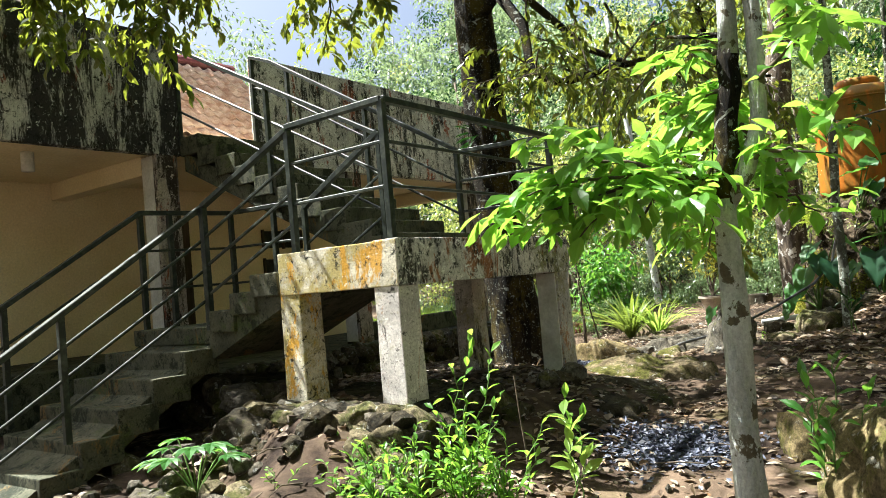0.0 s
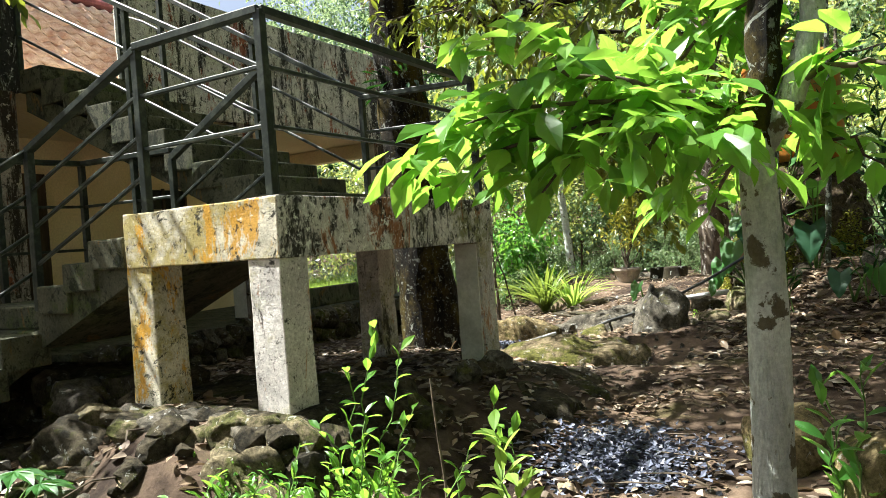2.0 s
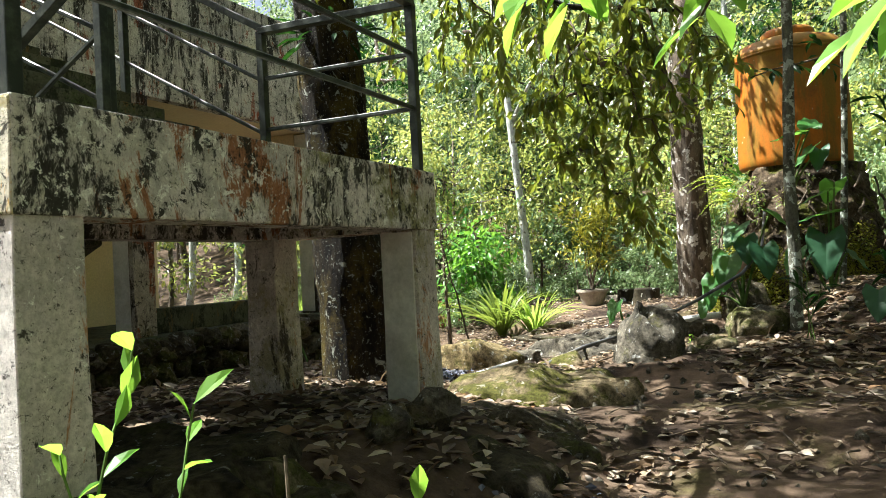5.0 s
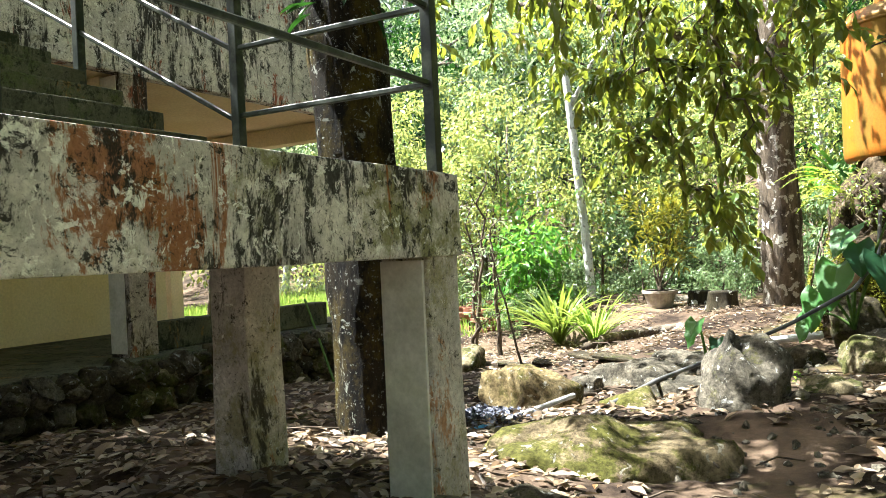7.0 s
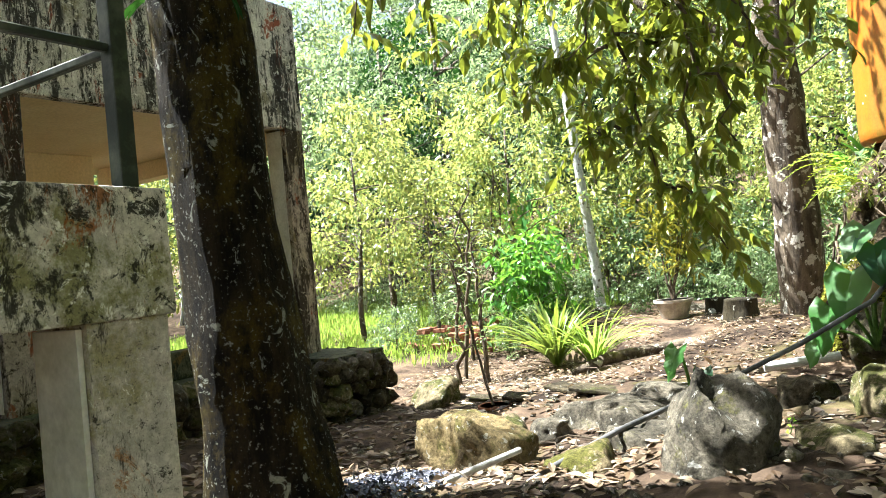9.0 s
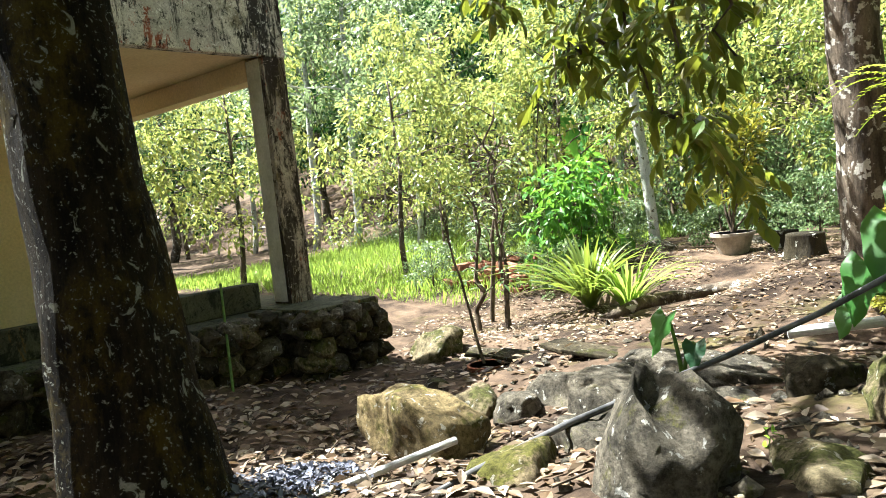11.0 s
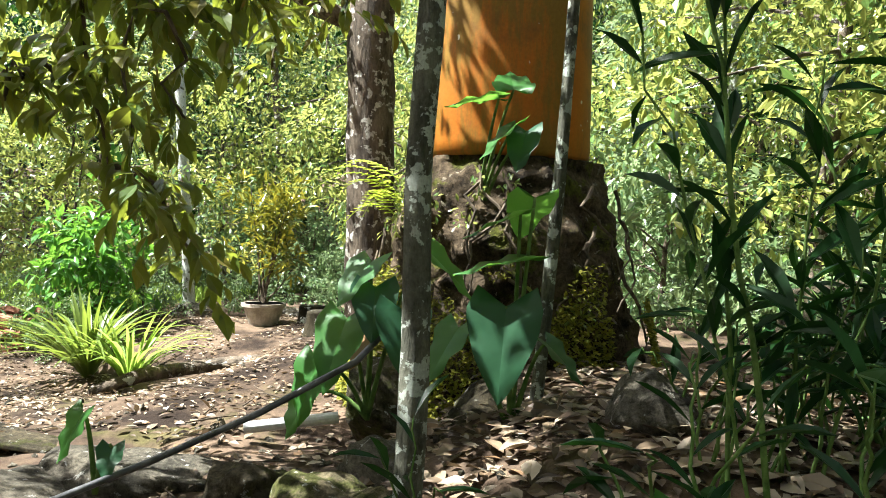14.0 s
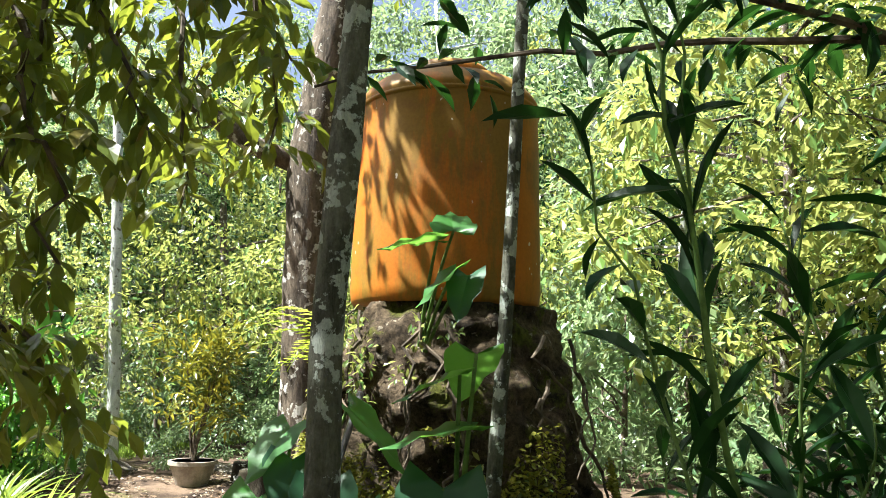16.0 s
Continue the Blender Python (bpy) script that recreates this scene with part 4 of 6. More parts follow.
big = tree("big_tree", "tall dark-barked durian tree with pale lichen patches", bt, [.43, .335, .27, .245, .22, .15], BARK_BIG, [(limb1, [.09, .075, .06, .05, .045, .035, .02]), (limb2, [.09, .06, .045, .035, .02]), (limb3, [.08, .07, .05, .03])], None, None, .2, 32)
for m_ in tw_big:
    part("branch", tube(m_, np.linspace(.012, .004, len(m_)), 5), TWIG, big)
tw2 = []
for i, m_ in enumerate(tw_big):
    tw2 += twigs_from(m_[-1], 2, .4, 500 + i, (0, 0, -.3)) + twigs_from(m_[3], 1, .4, 900 + i, (0, 0, -.3))
part("crown", sprays(tw_big + tw2, .055, .13, 8, .34, .9), LEAF_OLIVE, big, "olive and yellow hanging leaves")
rng = np.random.default_rng(32)
cs = rng.normal(0, 1, (46, 3)) * [1.5, 1.5, 1.0] + [-1.7, 3.9, 6.4]
cs = cs[cs[:, 2] > 4.7]
part("crown", clumps(cs, rng.uniform(.35, .7, len(cs)), 70, .15, 33, FAR_LEAF, .6, .5), LEAF_OLIVE, big, "high dense crown of olive leaves")
# limb and leaf clumps above the view, added to shade the ginger and tank
limb5 = [(-1.72, 3.85, 3.9), (-1.0, 4.0, 4.5), (.1, 4.3, 4.9), (1.2, 4.6, 5.0), (2.0, 4.8, 4.9)]
part("limb", tube(limb5, [.08, .065, .05, .035, .02], 8, .15), BARK_DARK, big, smooth=True)
c5 = np.vstack([rng.normal(0, 1, (30, 3)) * [.75, .65, .25] + [.4, 4.4, 4.9], rng.normal(0, 1, (12, 3)) * [.6, .5, .25] + [1.7, 4.9, 4.9], rng.normal(0, 1, (14, 3)) * [.28, .3, .3] + [.45, 7.3, 4.8]])
c5[:, 2] = np.maximum(c5[:, 2], 4.3)
part("crown", clumps(c5, rng.uniform(.3, .55, len(c5)), 75, .15, 36, FAR_LEAF, .6, .5), LEAF_OLIVE, big, "unseen leafy limb added to shade the path and tank")
for q in c5[::4]:
    k_ = limb5[min(4, max(1, int(np.argmin([abs(q[0] - l_[0]) for l_ in limb5]))))]
    part("limb", tube(bend(k_, q, -.08, 5, .03, 2), np.linspace(.025, .008, 5), 5), BARK_DARK, big)
# more out-of-view clumps, added only to darken the ground and ginger below
c6 = np.vstack([rng.normal(0, 1, (40, 3)) * [.9, .9, .25] + [.5, 5.0, 5.4], rng.normal(0, 1, (34, 3)) * [1.0, .9, .3] + [-1.5, 1.9, 6.7]])
c6[:, 2] = np.maximum(c6[:, 2], 4.9)
part("crown", clumps(c6, rng.uniform(.4, .65, len(c6)), 70, .16, 38, FAR_LEAF, .6, .55), LEAF_OLIVE, big, "unseen high foliage added to shade the path")
for q in c6[::5]:
    part("limb", tube(bend((-1.72, 3.8, 5.0), q, -.25, 7, .05, 4), np.linspace(.05, .01, 7), 6), BARK_BIG, big)
for q in cs[:16]:
    part("limb", tube(bend((-1.75, 3.85, min(7, q[2] - .6)), q, -.1, 6, .05, 3), np.linspace(.05, .012, 6), 6), BARK_DARK, big)

# hanging durian branches over the path
hang_paths = [bend(p_, q_, -.1, 10, .04, 60 + i) for i, (p_, q_) in enumerate((((-2.4, .3, 3.95), (-2.9, .45, 2.85)), ((-2.7, .15, 3.9), (-3.05, .2, 2.95)), ((-3.1, -.15, 3.85), (-3.25, -.15, 3.0)), ((-3.3, -.4, 3.8), (-3.45, -.5, 3.05)), ((-2.2, .5, 3.95), (-2.65, .6, 3.2)), ((-2.9, 0.0, 3.9), (-2.85, .3, 3.15)), ((-3.5, -.5, 3.75), (-3.55, -.3, 3.2)), ((-1.9, 1.2, 4.0), (-2.5, 1.7, 3.4)), ((-1.7, 1.7, 4.0), (-2.45, 2.0, 3.2)), ((-1.65, 2.0, 4.05), (-2.2, 2.2, 3.3)), ((-1.65, 2.3, 4.1), (-1.9, 2.4, 3.45))))]
rng = np.random.default_rng(77)
limb4 = [(-1.74, 3.7, 4.9), (-2.0, 5.4, 4.7), (-1.6, 6.8, 4.0), (-.6, 7.2, 3.4), (.8, 7.3, 3.1)]
part("limb", tube(limb4, [.08, .06, .05, .035, .02], 8, .15), BARK_DARK, big, smooth=True)
for a0, b0 in (((-1.9, 5.6, 4.6), (-2.3, 6.0, 2.7)), ((-1.7, 6.5, 4.1), (-1.9, 6.6, 2.6)), ((-1.2, 7.0, 3.7), (-1.5, 7.2, 2.2)), ((-.6, 7.2, 3.4), (-.9, 7.3, 1.9)), ((0, 7.2, 3.3), (.1, 7.4, 2.0)), ((.7, 7.3, 3.1), (.9, 7.2, 2.1)), ((.3, 7.2, 3.2), (.6, 6.9, 1.7)),
               ((-.6, 7.2, 3.4), (-.3, 6.8, 2.3)), ((-1.7, 6.2, 4.2), (-1.1, 6.0, 2.9)), ((-1.0, 5.0, 4.9), (-.9, 4.9, 3.2)), ((.3, 6.3, 3.4), (.25, 6.2, 1.05)), ((.3, 6.3, 3.3), (-.5, 6.1, 2.1)), ((.2, 6.2, 3.1), (.75, 6.3, 1.9)), ((-.2, 5.8, 3.8), (-1.0, 5.9, 2.4)), ((.3, 6.3, 3.2), (1.2, 6.6, 2.3)), ((.2, 6.2, 2.4), (.55, 6.15, 1.35)), ((-.6, 5.2, 4.0), (-.2, 5.4, 2.6)), ((.3, 6.3, 2.7), (-.2, 6.6, 1.9)), ((-.35, 6.3, 2.7), (-.1, 6.62, 1.1)), ((-.1, 6.62, 1.2), (.28, 6.8, .68)), ((-.2, 6.5, 1.6), (-.65, 6.4, 1.5)), ((-.3, 6.35, 2.2), (-.9, 6.2, 1.9)), ((-.3, 6.35, 2.3), (.25, 6.5, 1.85))):
    hang_paths.append(bend(a0, b0, -.1, 10, .05, int(rng.integers(1e6))))
sub = []
for i, m_ in enumerate(hang_paths):
    for j in range(2, 10):
        sub += twigs_from(m_[j], 2, .28, 1200 + i * 20 + j, (0, 0, -.4))
for m_ in hang_paths:
    part("branch", tube(m_, np.linspace(.018, .006, len(m_)), 6), TWIG, big)
part("crown", sprays(hang_paths + sub, .055, .14, 12, .50, .9), LEAF_OLIVE, big, "drooping brown-green leaves over the path")

# epiphyte sitting on the trunk
epi = thing("epiphyte", (-1.45, 3.68, 2.3), "strap-leaved epiphyte clinging to the dark trunk", "plant")
rng = np.random.default_rng(78)
for _ in range(26):
    a0 = rng.uniform(0, 6.3)
    pts = bend((-1.48 + .14 * math.cos(a0), 3.7 + .14 * math.sin(a0), 2.28), (-1.48 + rng.uniform(.2, .42) * math.cos(a0), 3.64 + rng.uniform(.2, .42) * math.sin(a0), 2.28 + rng.uniform(-.14, .2)), -.06, 5)
    part("leaf", leaves(pts[2:3], (pts[4] - pts[1])[None], np.array([[0., 0, 1]]), np.array([rng.uniform(.16, .26)]), np.array([.05]), NEAR_LEAF), LEAF_SHADED, epi)

# thin lichened trees before the tank, and the grey tree behind
tree("thin_tree", "thin straight tree mottled with grey lichen", [(1.63, 5.75, -.35), (1.645, 5.75, .5), (1.64, 5.75, 1.1), (1.69, 5.76, 2.1), (1.75, 5.8, 4.5)], [.056, .050, .046, .044, .03], BARK_THIN, wob=.18)
tree("thin_tree", "slender pale sapling trunk before the tank", [(2.0, 6.9, -.1), (2.04, 6.9, .3), (2.10, 6.9, 1.2), (2.17, 6.9, 2.65), (2.25, 6.95, 4.5)], [.034, .032, .03, .028, .02], BARK_THIN, wob=.18)
gt = [(.22, 10.4, -.5), (.25, 10.25, .8), (.20, 10.2, 2.9), (.42, 10.2, 4.5), (.6, 10.2, 8)]
rng = np.random.default_rng(41)
gl = [(.18, 10.2, 2.85), (-.3, 10.1, 3.05), (-.95, 10.0, 3.48), (-2.0, 9.8, 4.0), (-3.0, 9.7, 4.2)]
gl2 = [(.42, 10.2, 5), (1.2, 10.4, 5.9), (2.0, 10.6, 6.4)]
gtw = []
for L, k in ((gl[1:], 9), (gl2, 6)):
    L = np.array(L)
    for _ in range(k):
        q = rng.uniform(0, len(L) - 1.01)
        gtw += twigs_from(L[int(q)] + (L[int(q) + 1] - L[int(q)]) * (q % 1), 2, .8, int(rng.integers(1e6)), (0, -.2, -.5), .5)
gsub = []
for i, m_ in enumerate(gtw):
    gsub += twigs_from(m_[-1], 2, .4, 2500 + i, (0, 0, -.6)) + twigs_from(m_[3], 1, .4, 2900 + i, (0, 0, -.6))
tree("grey_tree", "tall grey durian tree with rough pale bark", gt, [.27, .235, .22, .19, .12], BARK_GREY, [(gl, [.10, .09, .075, .05, .03]), (gl2, [.07, .05, .03])] + [(m_, np.linspace(.014, .005, len(m_))) for m_ in gtw], sprays(gtw + gsub, .065, .15, 14, .46, .9), LEAF_OLIVE)


# ---- the woods: a few kinds of tree, each built once ----
def wood_tree(label, h, r, seed, leaf_mat, bark_mat, n_clump, per, leaf, spread, low=.3, lean=.06):
    rng = np.random.default_rng(seed)
    f = np.linspace(0, 1, 9)
    stem_ = np.stack([np.cumsum(rng.normal(0, lean * h / 9, 9)), np.cumsum(rng.normal(0, lean * h / 9, 9)), f * h * .85 - .3], 1)
    stem_[0, :2] = 0
    root = thing("tree", (0, 0, 0), label, "tree", "trees of the wood")
    part("trunk", tube(stem_, np.interp(f, [0, 1], [r, r * .3]), 8, .2), bark_mat, root, smooth=True)
    cs, limbs = [], []
    for i in range(n_clump):
        q = rng.uniform(low, 1)
        at = np.array([np.interp(q, f, stem_[:, k]) for k in range(3)])
        d = rng.normal(0, 1, 3) * [1, 1, .35]
        d /= np.linalg.norm(d)
        tip = at + d * spread * rng.uniform(.3, 1) * (1.15 - .6 * abs(q - .55)) + [0, 0, rng.uniform(0, .5)]
        cs.append(tip)
        if i % 3 == 0:
            limbs.append(tube(bend(at, tip, -.1, 5, .05, seed + i), np.linspace(r * .3, r * .06, 5), 5))
    for l_ in limbs[:10]:
        part("limb", l_, bark_mat, root)
    part("crown", clumps(cs, rng.uniform(.35, .8, n_clump) * spread * .42, per, leaf, seed + 1, FAR_LEAF, .5, .62), leaf_mat, root)
    return root


KINDS = [wood_tree("leafy forest tree with a light green crown", 8, .12, 61, LEAF_GOLD, BARK_GREY, 50, 95, .17, 2.5, .25),
         wood_tree("leafy forest tree with a pale bare trunk", 11, .13, 62, LEAF_WOOD, BARK_PALE, 46, 95, .18, 2.5, .42),
         wood_tree("dark green forest tree with a dense crown", 9, .16, 63, LEAF_SHADED, BARK_GREY, 52, 100, .17, 2.7, .2),
         wood_tree("small yellow-green tree with many fine leaves", 4.6, .06, 64, LEAF_GOLD, BARK_GREY, 42, 80, .115, 1.7, .28),
         wood_tree("low spreading bush with bright leaves", 2.2, .04, 65, LEAF_WOOD, TWIG, 34, 85, .11, 1.2, .05)]
rng = np.random.default_rng(71)


def clear(x, y):
    """Keeps the building, the landing and the path free of wood."""
    if -10.5 < x < 4.0 and -7 < y < 10.5:
        return False
    if -7.5 < x < 2.5 and 10 < y < 16:
        return False
    if -19 < x < -3.5 and 8 < y < 17.5:
        return False
    return True


def plant(k, x, y, s, turn):
    z = float(ground_z(x, y))
    copy_thing(KINDS[k], Matrix.LocRotScale((x, y, z - .05), Euler((0, 0, turn)), (s, s, s)))


placed = []
for band, count, kinds in (((11, 17), 26, (0, 3, 3, 4, 4)), ((17, 26), 46, (0, 1, 1, 2, 3, 4)), ((26, 40), 52, (0, 1, 2, 2)), ((40, 62), 46, (0, 1, 2))):
    tries = 0
    made_n = 0
    while made_n < count and tries < 4000:
        tries += 1
        a0 = rng.uniform(-75, 62)
        d = rng.uniform(*band)
        x, y = 0.5 + d * math.sin(radians(a0)), 2.0 + d * math.cos(radians(a0))
        if not clear(x, y) or any((x - u) ** 2 + (y - v) ** 2 < (.06 * d + .8) ** 2 for u, v in placed):
            continue
        placed.append((x, y))
        made_n += 1
        plant(kinds[rng.integers(len(kinds))], x, y, rng.uniform(.75, 1.3) * (1 + max(0, d - 26) / 60), rng.uniform(0, 6.3))
# trees behind and beside the walker, which shade the path
for x, y, k, s in ((7.5, -2.5, 2, 1.0), (6.5, 2.5, 0, 1.0), (5.5, -6, 1, 1.0), (0, -9, 2, 1.0), (-5, -9.5, 0, 1.1), (9, 6, 2, 1.1), (3, -8, 0, 1.0), (5.5, 9.5, 3, 1.0), (4.6, 11.5, 0, .9), (7, 12.5, 2, .9)):
    plant(k, x, y, s, x + y)
# tall unseen trees, added to close the canopy over the path and cut sky light
def shade_tree(stem_, crowns, seed, count=26):
    rng = np.random.default_rng(seed)
    root = thing("shade_tree", tuple(stem_[0]), "unseen dark-barked tree added for its shading canopy", "tree", "shade trees over the path")
    part("trunk", tube(bend(stem_[0], stem_[1], 0, 10, .05, seed), np.linspace(.24, .13, 10), 12, .25), BARK_BIG, root, smooth=True)
    cs = []
    for cx, cy, cz, r in crowns:
        part("limb", tube(bend(stem_[1], (cx, cy, cz), -.3, 8, .08, seed), np.linspace(.11, .03, 8), 8, .15), BARK_BIG, root, smooth=True)
        q = rng.normal(0, 1, (count, 3)) * [r * .5, r * .5, .5] + [cx, cy, cz + .3]
        q[:, 2] = np.maximum(q[:, 2], cz - .3)
        cs.append(q)
        for k in q[::4]:
            part("branch", tube(bend((cx, cy, cz), k, -.1, 5, .04, seed), np.linspace(.035, .01, 5), 5), TWIG, root)
    cs = np.vstack(cs)
    part("crown", clumps(cs, rng.uniform(.45, .9, len(cs)), 60, .2, seed + 1, FAR_LEAF, .4, .6), LEAF_OLIVE, root)
    return root


shade_tree(((5.3, -2.4, -.8), (5.0, -2.0, 5.6)), ((5.6, -2.0, 7.2, 2.4), (3.4, -1.2, 6.8, 2.2), (4.8, -4.6, 7.0, 2.2), (3.2, .6, 7.4, 2.0)), 401)
shade_tree(((-.9, -6.4, -.8), (-1.1, -5.0, 5.4)), ((-1.2, -3.6, 6.9, 2.2), (1.0, -5.2, 7.0, 2.3), (-2.0, 1.2, 7.6, 1.3), (1.2, -2.6, 7.4, 2.0)), 403)
shade_tree(((3.4, -7.6, -.8), (3.2, -7.4, 5.8)), ((3.2, -7.2, 7.2, 2.4), (5.6, -7.0, 7.4, 2.2), (2.0, -9.2, 7.0, 2.2)), 405)
# small trees on the grass beyond the corner column
# the tree at (-6.2, -4.2) is out of view, added to shade the steps
for x, y, k, s in ((-6.6, 13.2, 3, .9), (-8.0, 12.6, 3, 1.05), (-5.5, 14.6, 3, 1.1), (-9.5, 15.5, 0, .8), (-4.6, 17.5, 4, 1.2), (-2.5, 18.2, 4, 1.1), (-.8, 17.0, 4, 1.0), (1.5, 14.0, 4, 1.1), (3.2, 12.2, 4, 1.2), (2.4, 16.5, 3, 1.1), (-11, 11, 3, 1.1), (-12, 8.5, 0, .9), (-6.2, -4.2, 2, .85), (6.3, 8.2, 2, .6), (5.6, 10.5, 0, .6), (8.5, 9.5, 2, .8), (4.2, 13.5, 1, .7), (-2.8, 14.7, 4, .6), (-1.3, 14.6, 4, .55), (.3, 13.4, 4, .5), (1.2, 12.0, 4, .5), (-3.9, 13.2, 4, .5), (-5.6, 12.4, 4, .5), (-4.2, 11.6, 4, .4), (-6.5, 11.6, 4, .45)):
    plant(k, x, y, s, x * 3 + y)
for k_ in KINDS:
    k_.matrix_basis = Matrix.LocRotScale((rng.uniform(-20, 10), rng.uniform(38, 52), 0), None, (1.2, 1.2, 1.2))
    k_.location.z = float(ground_z(k_.location.x, k_.location.y))

# far hillside woods as one thick cover
n = 9000
x = rng.uniform(-95, 70, n)
y = 32 + 75 * rng.uniform(0, 1, n) ** 1.2
side = rng.uniform(0, 1, n) < .3
x = np.where(side, rng.uniform(22, 80, n), x)
y = np.where(side, rng.uniform(-25, 60, n), y)
z = ground_z(x, y)
cs = np.stack([x, y, z + rng.uniform(.5, 7, n)], 1)
solid("hillside_woods", clumps(cs, rng.uniform(1.2, 2.6, n), 16, .95, 73, FAR_LEAF, .3, .5), LEAF_WOOD, "dense sunlit woods covering the far hillside", "woods", kind="stuff")

# undergrowth: weeds along the wood's edge
n = 1500
x, y = rng.uniform(-16, 12, n), rng.uniform(10, 26, n)
ok = np.array([clear(a0, b0) and not (-9.5 < a0 < -4 and b0 < 17) for a0, b0 in zip(x, y)])
x2, y2 = rng.uniform(3.6, 10, 420), rng.uniform(6.5, 13, 420)
ok2 = (np.hypot(x2 - TX, y2 - TY) > 1.5) & (x2 + 0.35 * (y2 - 5) > 4.4)
x, y = np.r_[x[ok], x2[ok2]], np.r_[y[ok], y2[ok2]]
cs = np.stack([x, y, ground_z(x, y) + rng.uniform(.05, .75, len(x))], 1)
solid("undergrowth", clumps(cs, rng.uniform(.3, .6, len(x)), 60, .10, 74, FAR_LEAF, .2, .5), LEAF_WOOD, "tangle of leafy weeds at the edge of the wood", "undergrowth", kind="stuff")

# ---- grass on the sunny clearing ----
n = 26000
x, y = rng.uniform(-16, -4.3, n), rng.uniform(10.5, 22, n)
ok = (y - 10.5) > (x + 5.2) * 1.5
x, y = x[ok], y[ok]
b = np.stack([x, y, ground_z(x, y)], 1)
solid("grass", leaves(b, rng.normal(0, .35, (len(x), 3)) + [0, 0, 1], rng.normal(0, 1, (len(x), 3)), rng.uniform(.12, .32, len(x)), rng.uniform(.02, .035, len(x))), GRASS, "sunlit grass of the clearing", "grass", kind="stuff")

# ---- dry leaves lying on the ground ----
def litter(count, xr, yr, seed, size=.085, deny=None):
    rng = np.random.default_rng(seed)
    x, y = rng.uniform(*xr, count), rng.uniform(*yr, count)
    if deny is not None:
        ok = ~deny(x, y)
        x, y = x[ok], y[ok]
    z = ground_z(x, y)
    z += np.array([0.05 * noise.noise(Vector((a0, b0, 0)) * 1.7) + 0.025 * noise.noise(Vector((a0, b0, 0)) * 5.0) for a0, b0 in zip(x, y)]) + rng.uniform(.01, .03, len(x))
    n_ = len(x)
    w = rng.normal(0, 1, (n_, 3)) * [1, 1, .12]
    u = rng.normal(0, .28, (n_, 3)) + [0, 0, 1]
    ln = size * rng.uniform(.5, 1.4, n_)
    return leaves(np.stack([x, y, z], 1), w, u, ln, ln * rng.uniform(.35, .6, n_) * 1.2, NEAR_LEAF)


def thinned(x, y):
    return np.array([noise.noise(Vector((a0 * .9, b0 * .9, 3))) for a0, b0 in zip(x, y)]) < -.18


pieces = [litter(9000, (-3.6, 3.6), (-2.5, 8.0), 81, .085, thinned), litter(4200, (1.2, 4.2), (3.8, 8.0), 82, .11), litter(12000, (-5, 2.5), (8, 14.5), 83, .055, thinned), litter(900, (-1.6, 1.2), (-.6, 2.6), 84, .09), litter(2600, (-3.6, .2), (1.0, 5.5), 89, .085), litter(1500, (1.8, 6), (-4, 4), 85, .09)]
solid("leaf_litter", merge(*pieces), LEAF_DRY, "dry brown and pale fallen leaves on the path", "leaves", kind="stuff")
tw_ = []
rng = np.random.default_rng(86)
for _ in range(260):
    x, y = rng.uniform(-3, 3.6), rng.uniform(-1.5, 9)
    z = float(ground_z(x, y)) + .03
    a0 = rng.uniform(0, 6.3)
    l_ = rng.uniform(.08, .45)
    tw_.append(tube([(x, y, z), (x + math.cos(a0) * l_ * .5, y + math.sin(a0) * l_ * .5, z + .02), (x + math.cos(a0 + .3) * l_, y + math.sin(a0 + .3) * l_, z)], [.006, .005, .003], 5))
solid("fallen_twigs", merge(*tw_), TWIG, "scattered brown fallen twigs on the soil", "twigs", kind="stuff")

peb = []
rng = np.random.default_rng(87)
ico = bmesh.new()
bmesh.ops.create_icosphere(ico, subdivisions=1, radius=1)
IV, IF = np.array([v.co[:] for v in ico.verts]), [[v.index for v in f.verts] for f in ico.faces]
ico.free()
for _ in range(1500):
    x, y = (rng.uniform(-3.2, 3.2), rng.uniform(-2.2, 9.5)) if _ % 3 else (rng.uniform(-1.6, 2.2), rng.uniform(3.6, 7.2))
    s_ = rng.uniform(.008, .035) * (1.6 if _ % 17 == 0 else 1)
    q = Vector((x, y, 0))
    z = float(ground_z(x, y)) + 0.05 * noise.noise(q * 1.7) + 0.025 * noise.noise(q * 5.0)
    peb.append((IV * (rng.uniform(.6, 1.3, (len(IV), 1)) * s_ * rng.uniform(.6, 1.3, 3)) + [x, y, z], IF))
solid("pebbles", merge(*peb), ROCK, "small loose stones and clods in the soil", "pebbles", kind="stuff")

# ---- burnt patch on the path ----
ASH = material("ash flake", leafy([(0.012, 0.013, 0.018), (0.05, 0.055, 0.075), (0.12, 0.13, 0.18), (0.02, 0.02, 0.03), (0.20, 0.22, 0.30)], (0.1, 0.1, 0.1), 0.4, 0.03))
rng = np.random.default_rng(88)
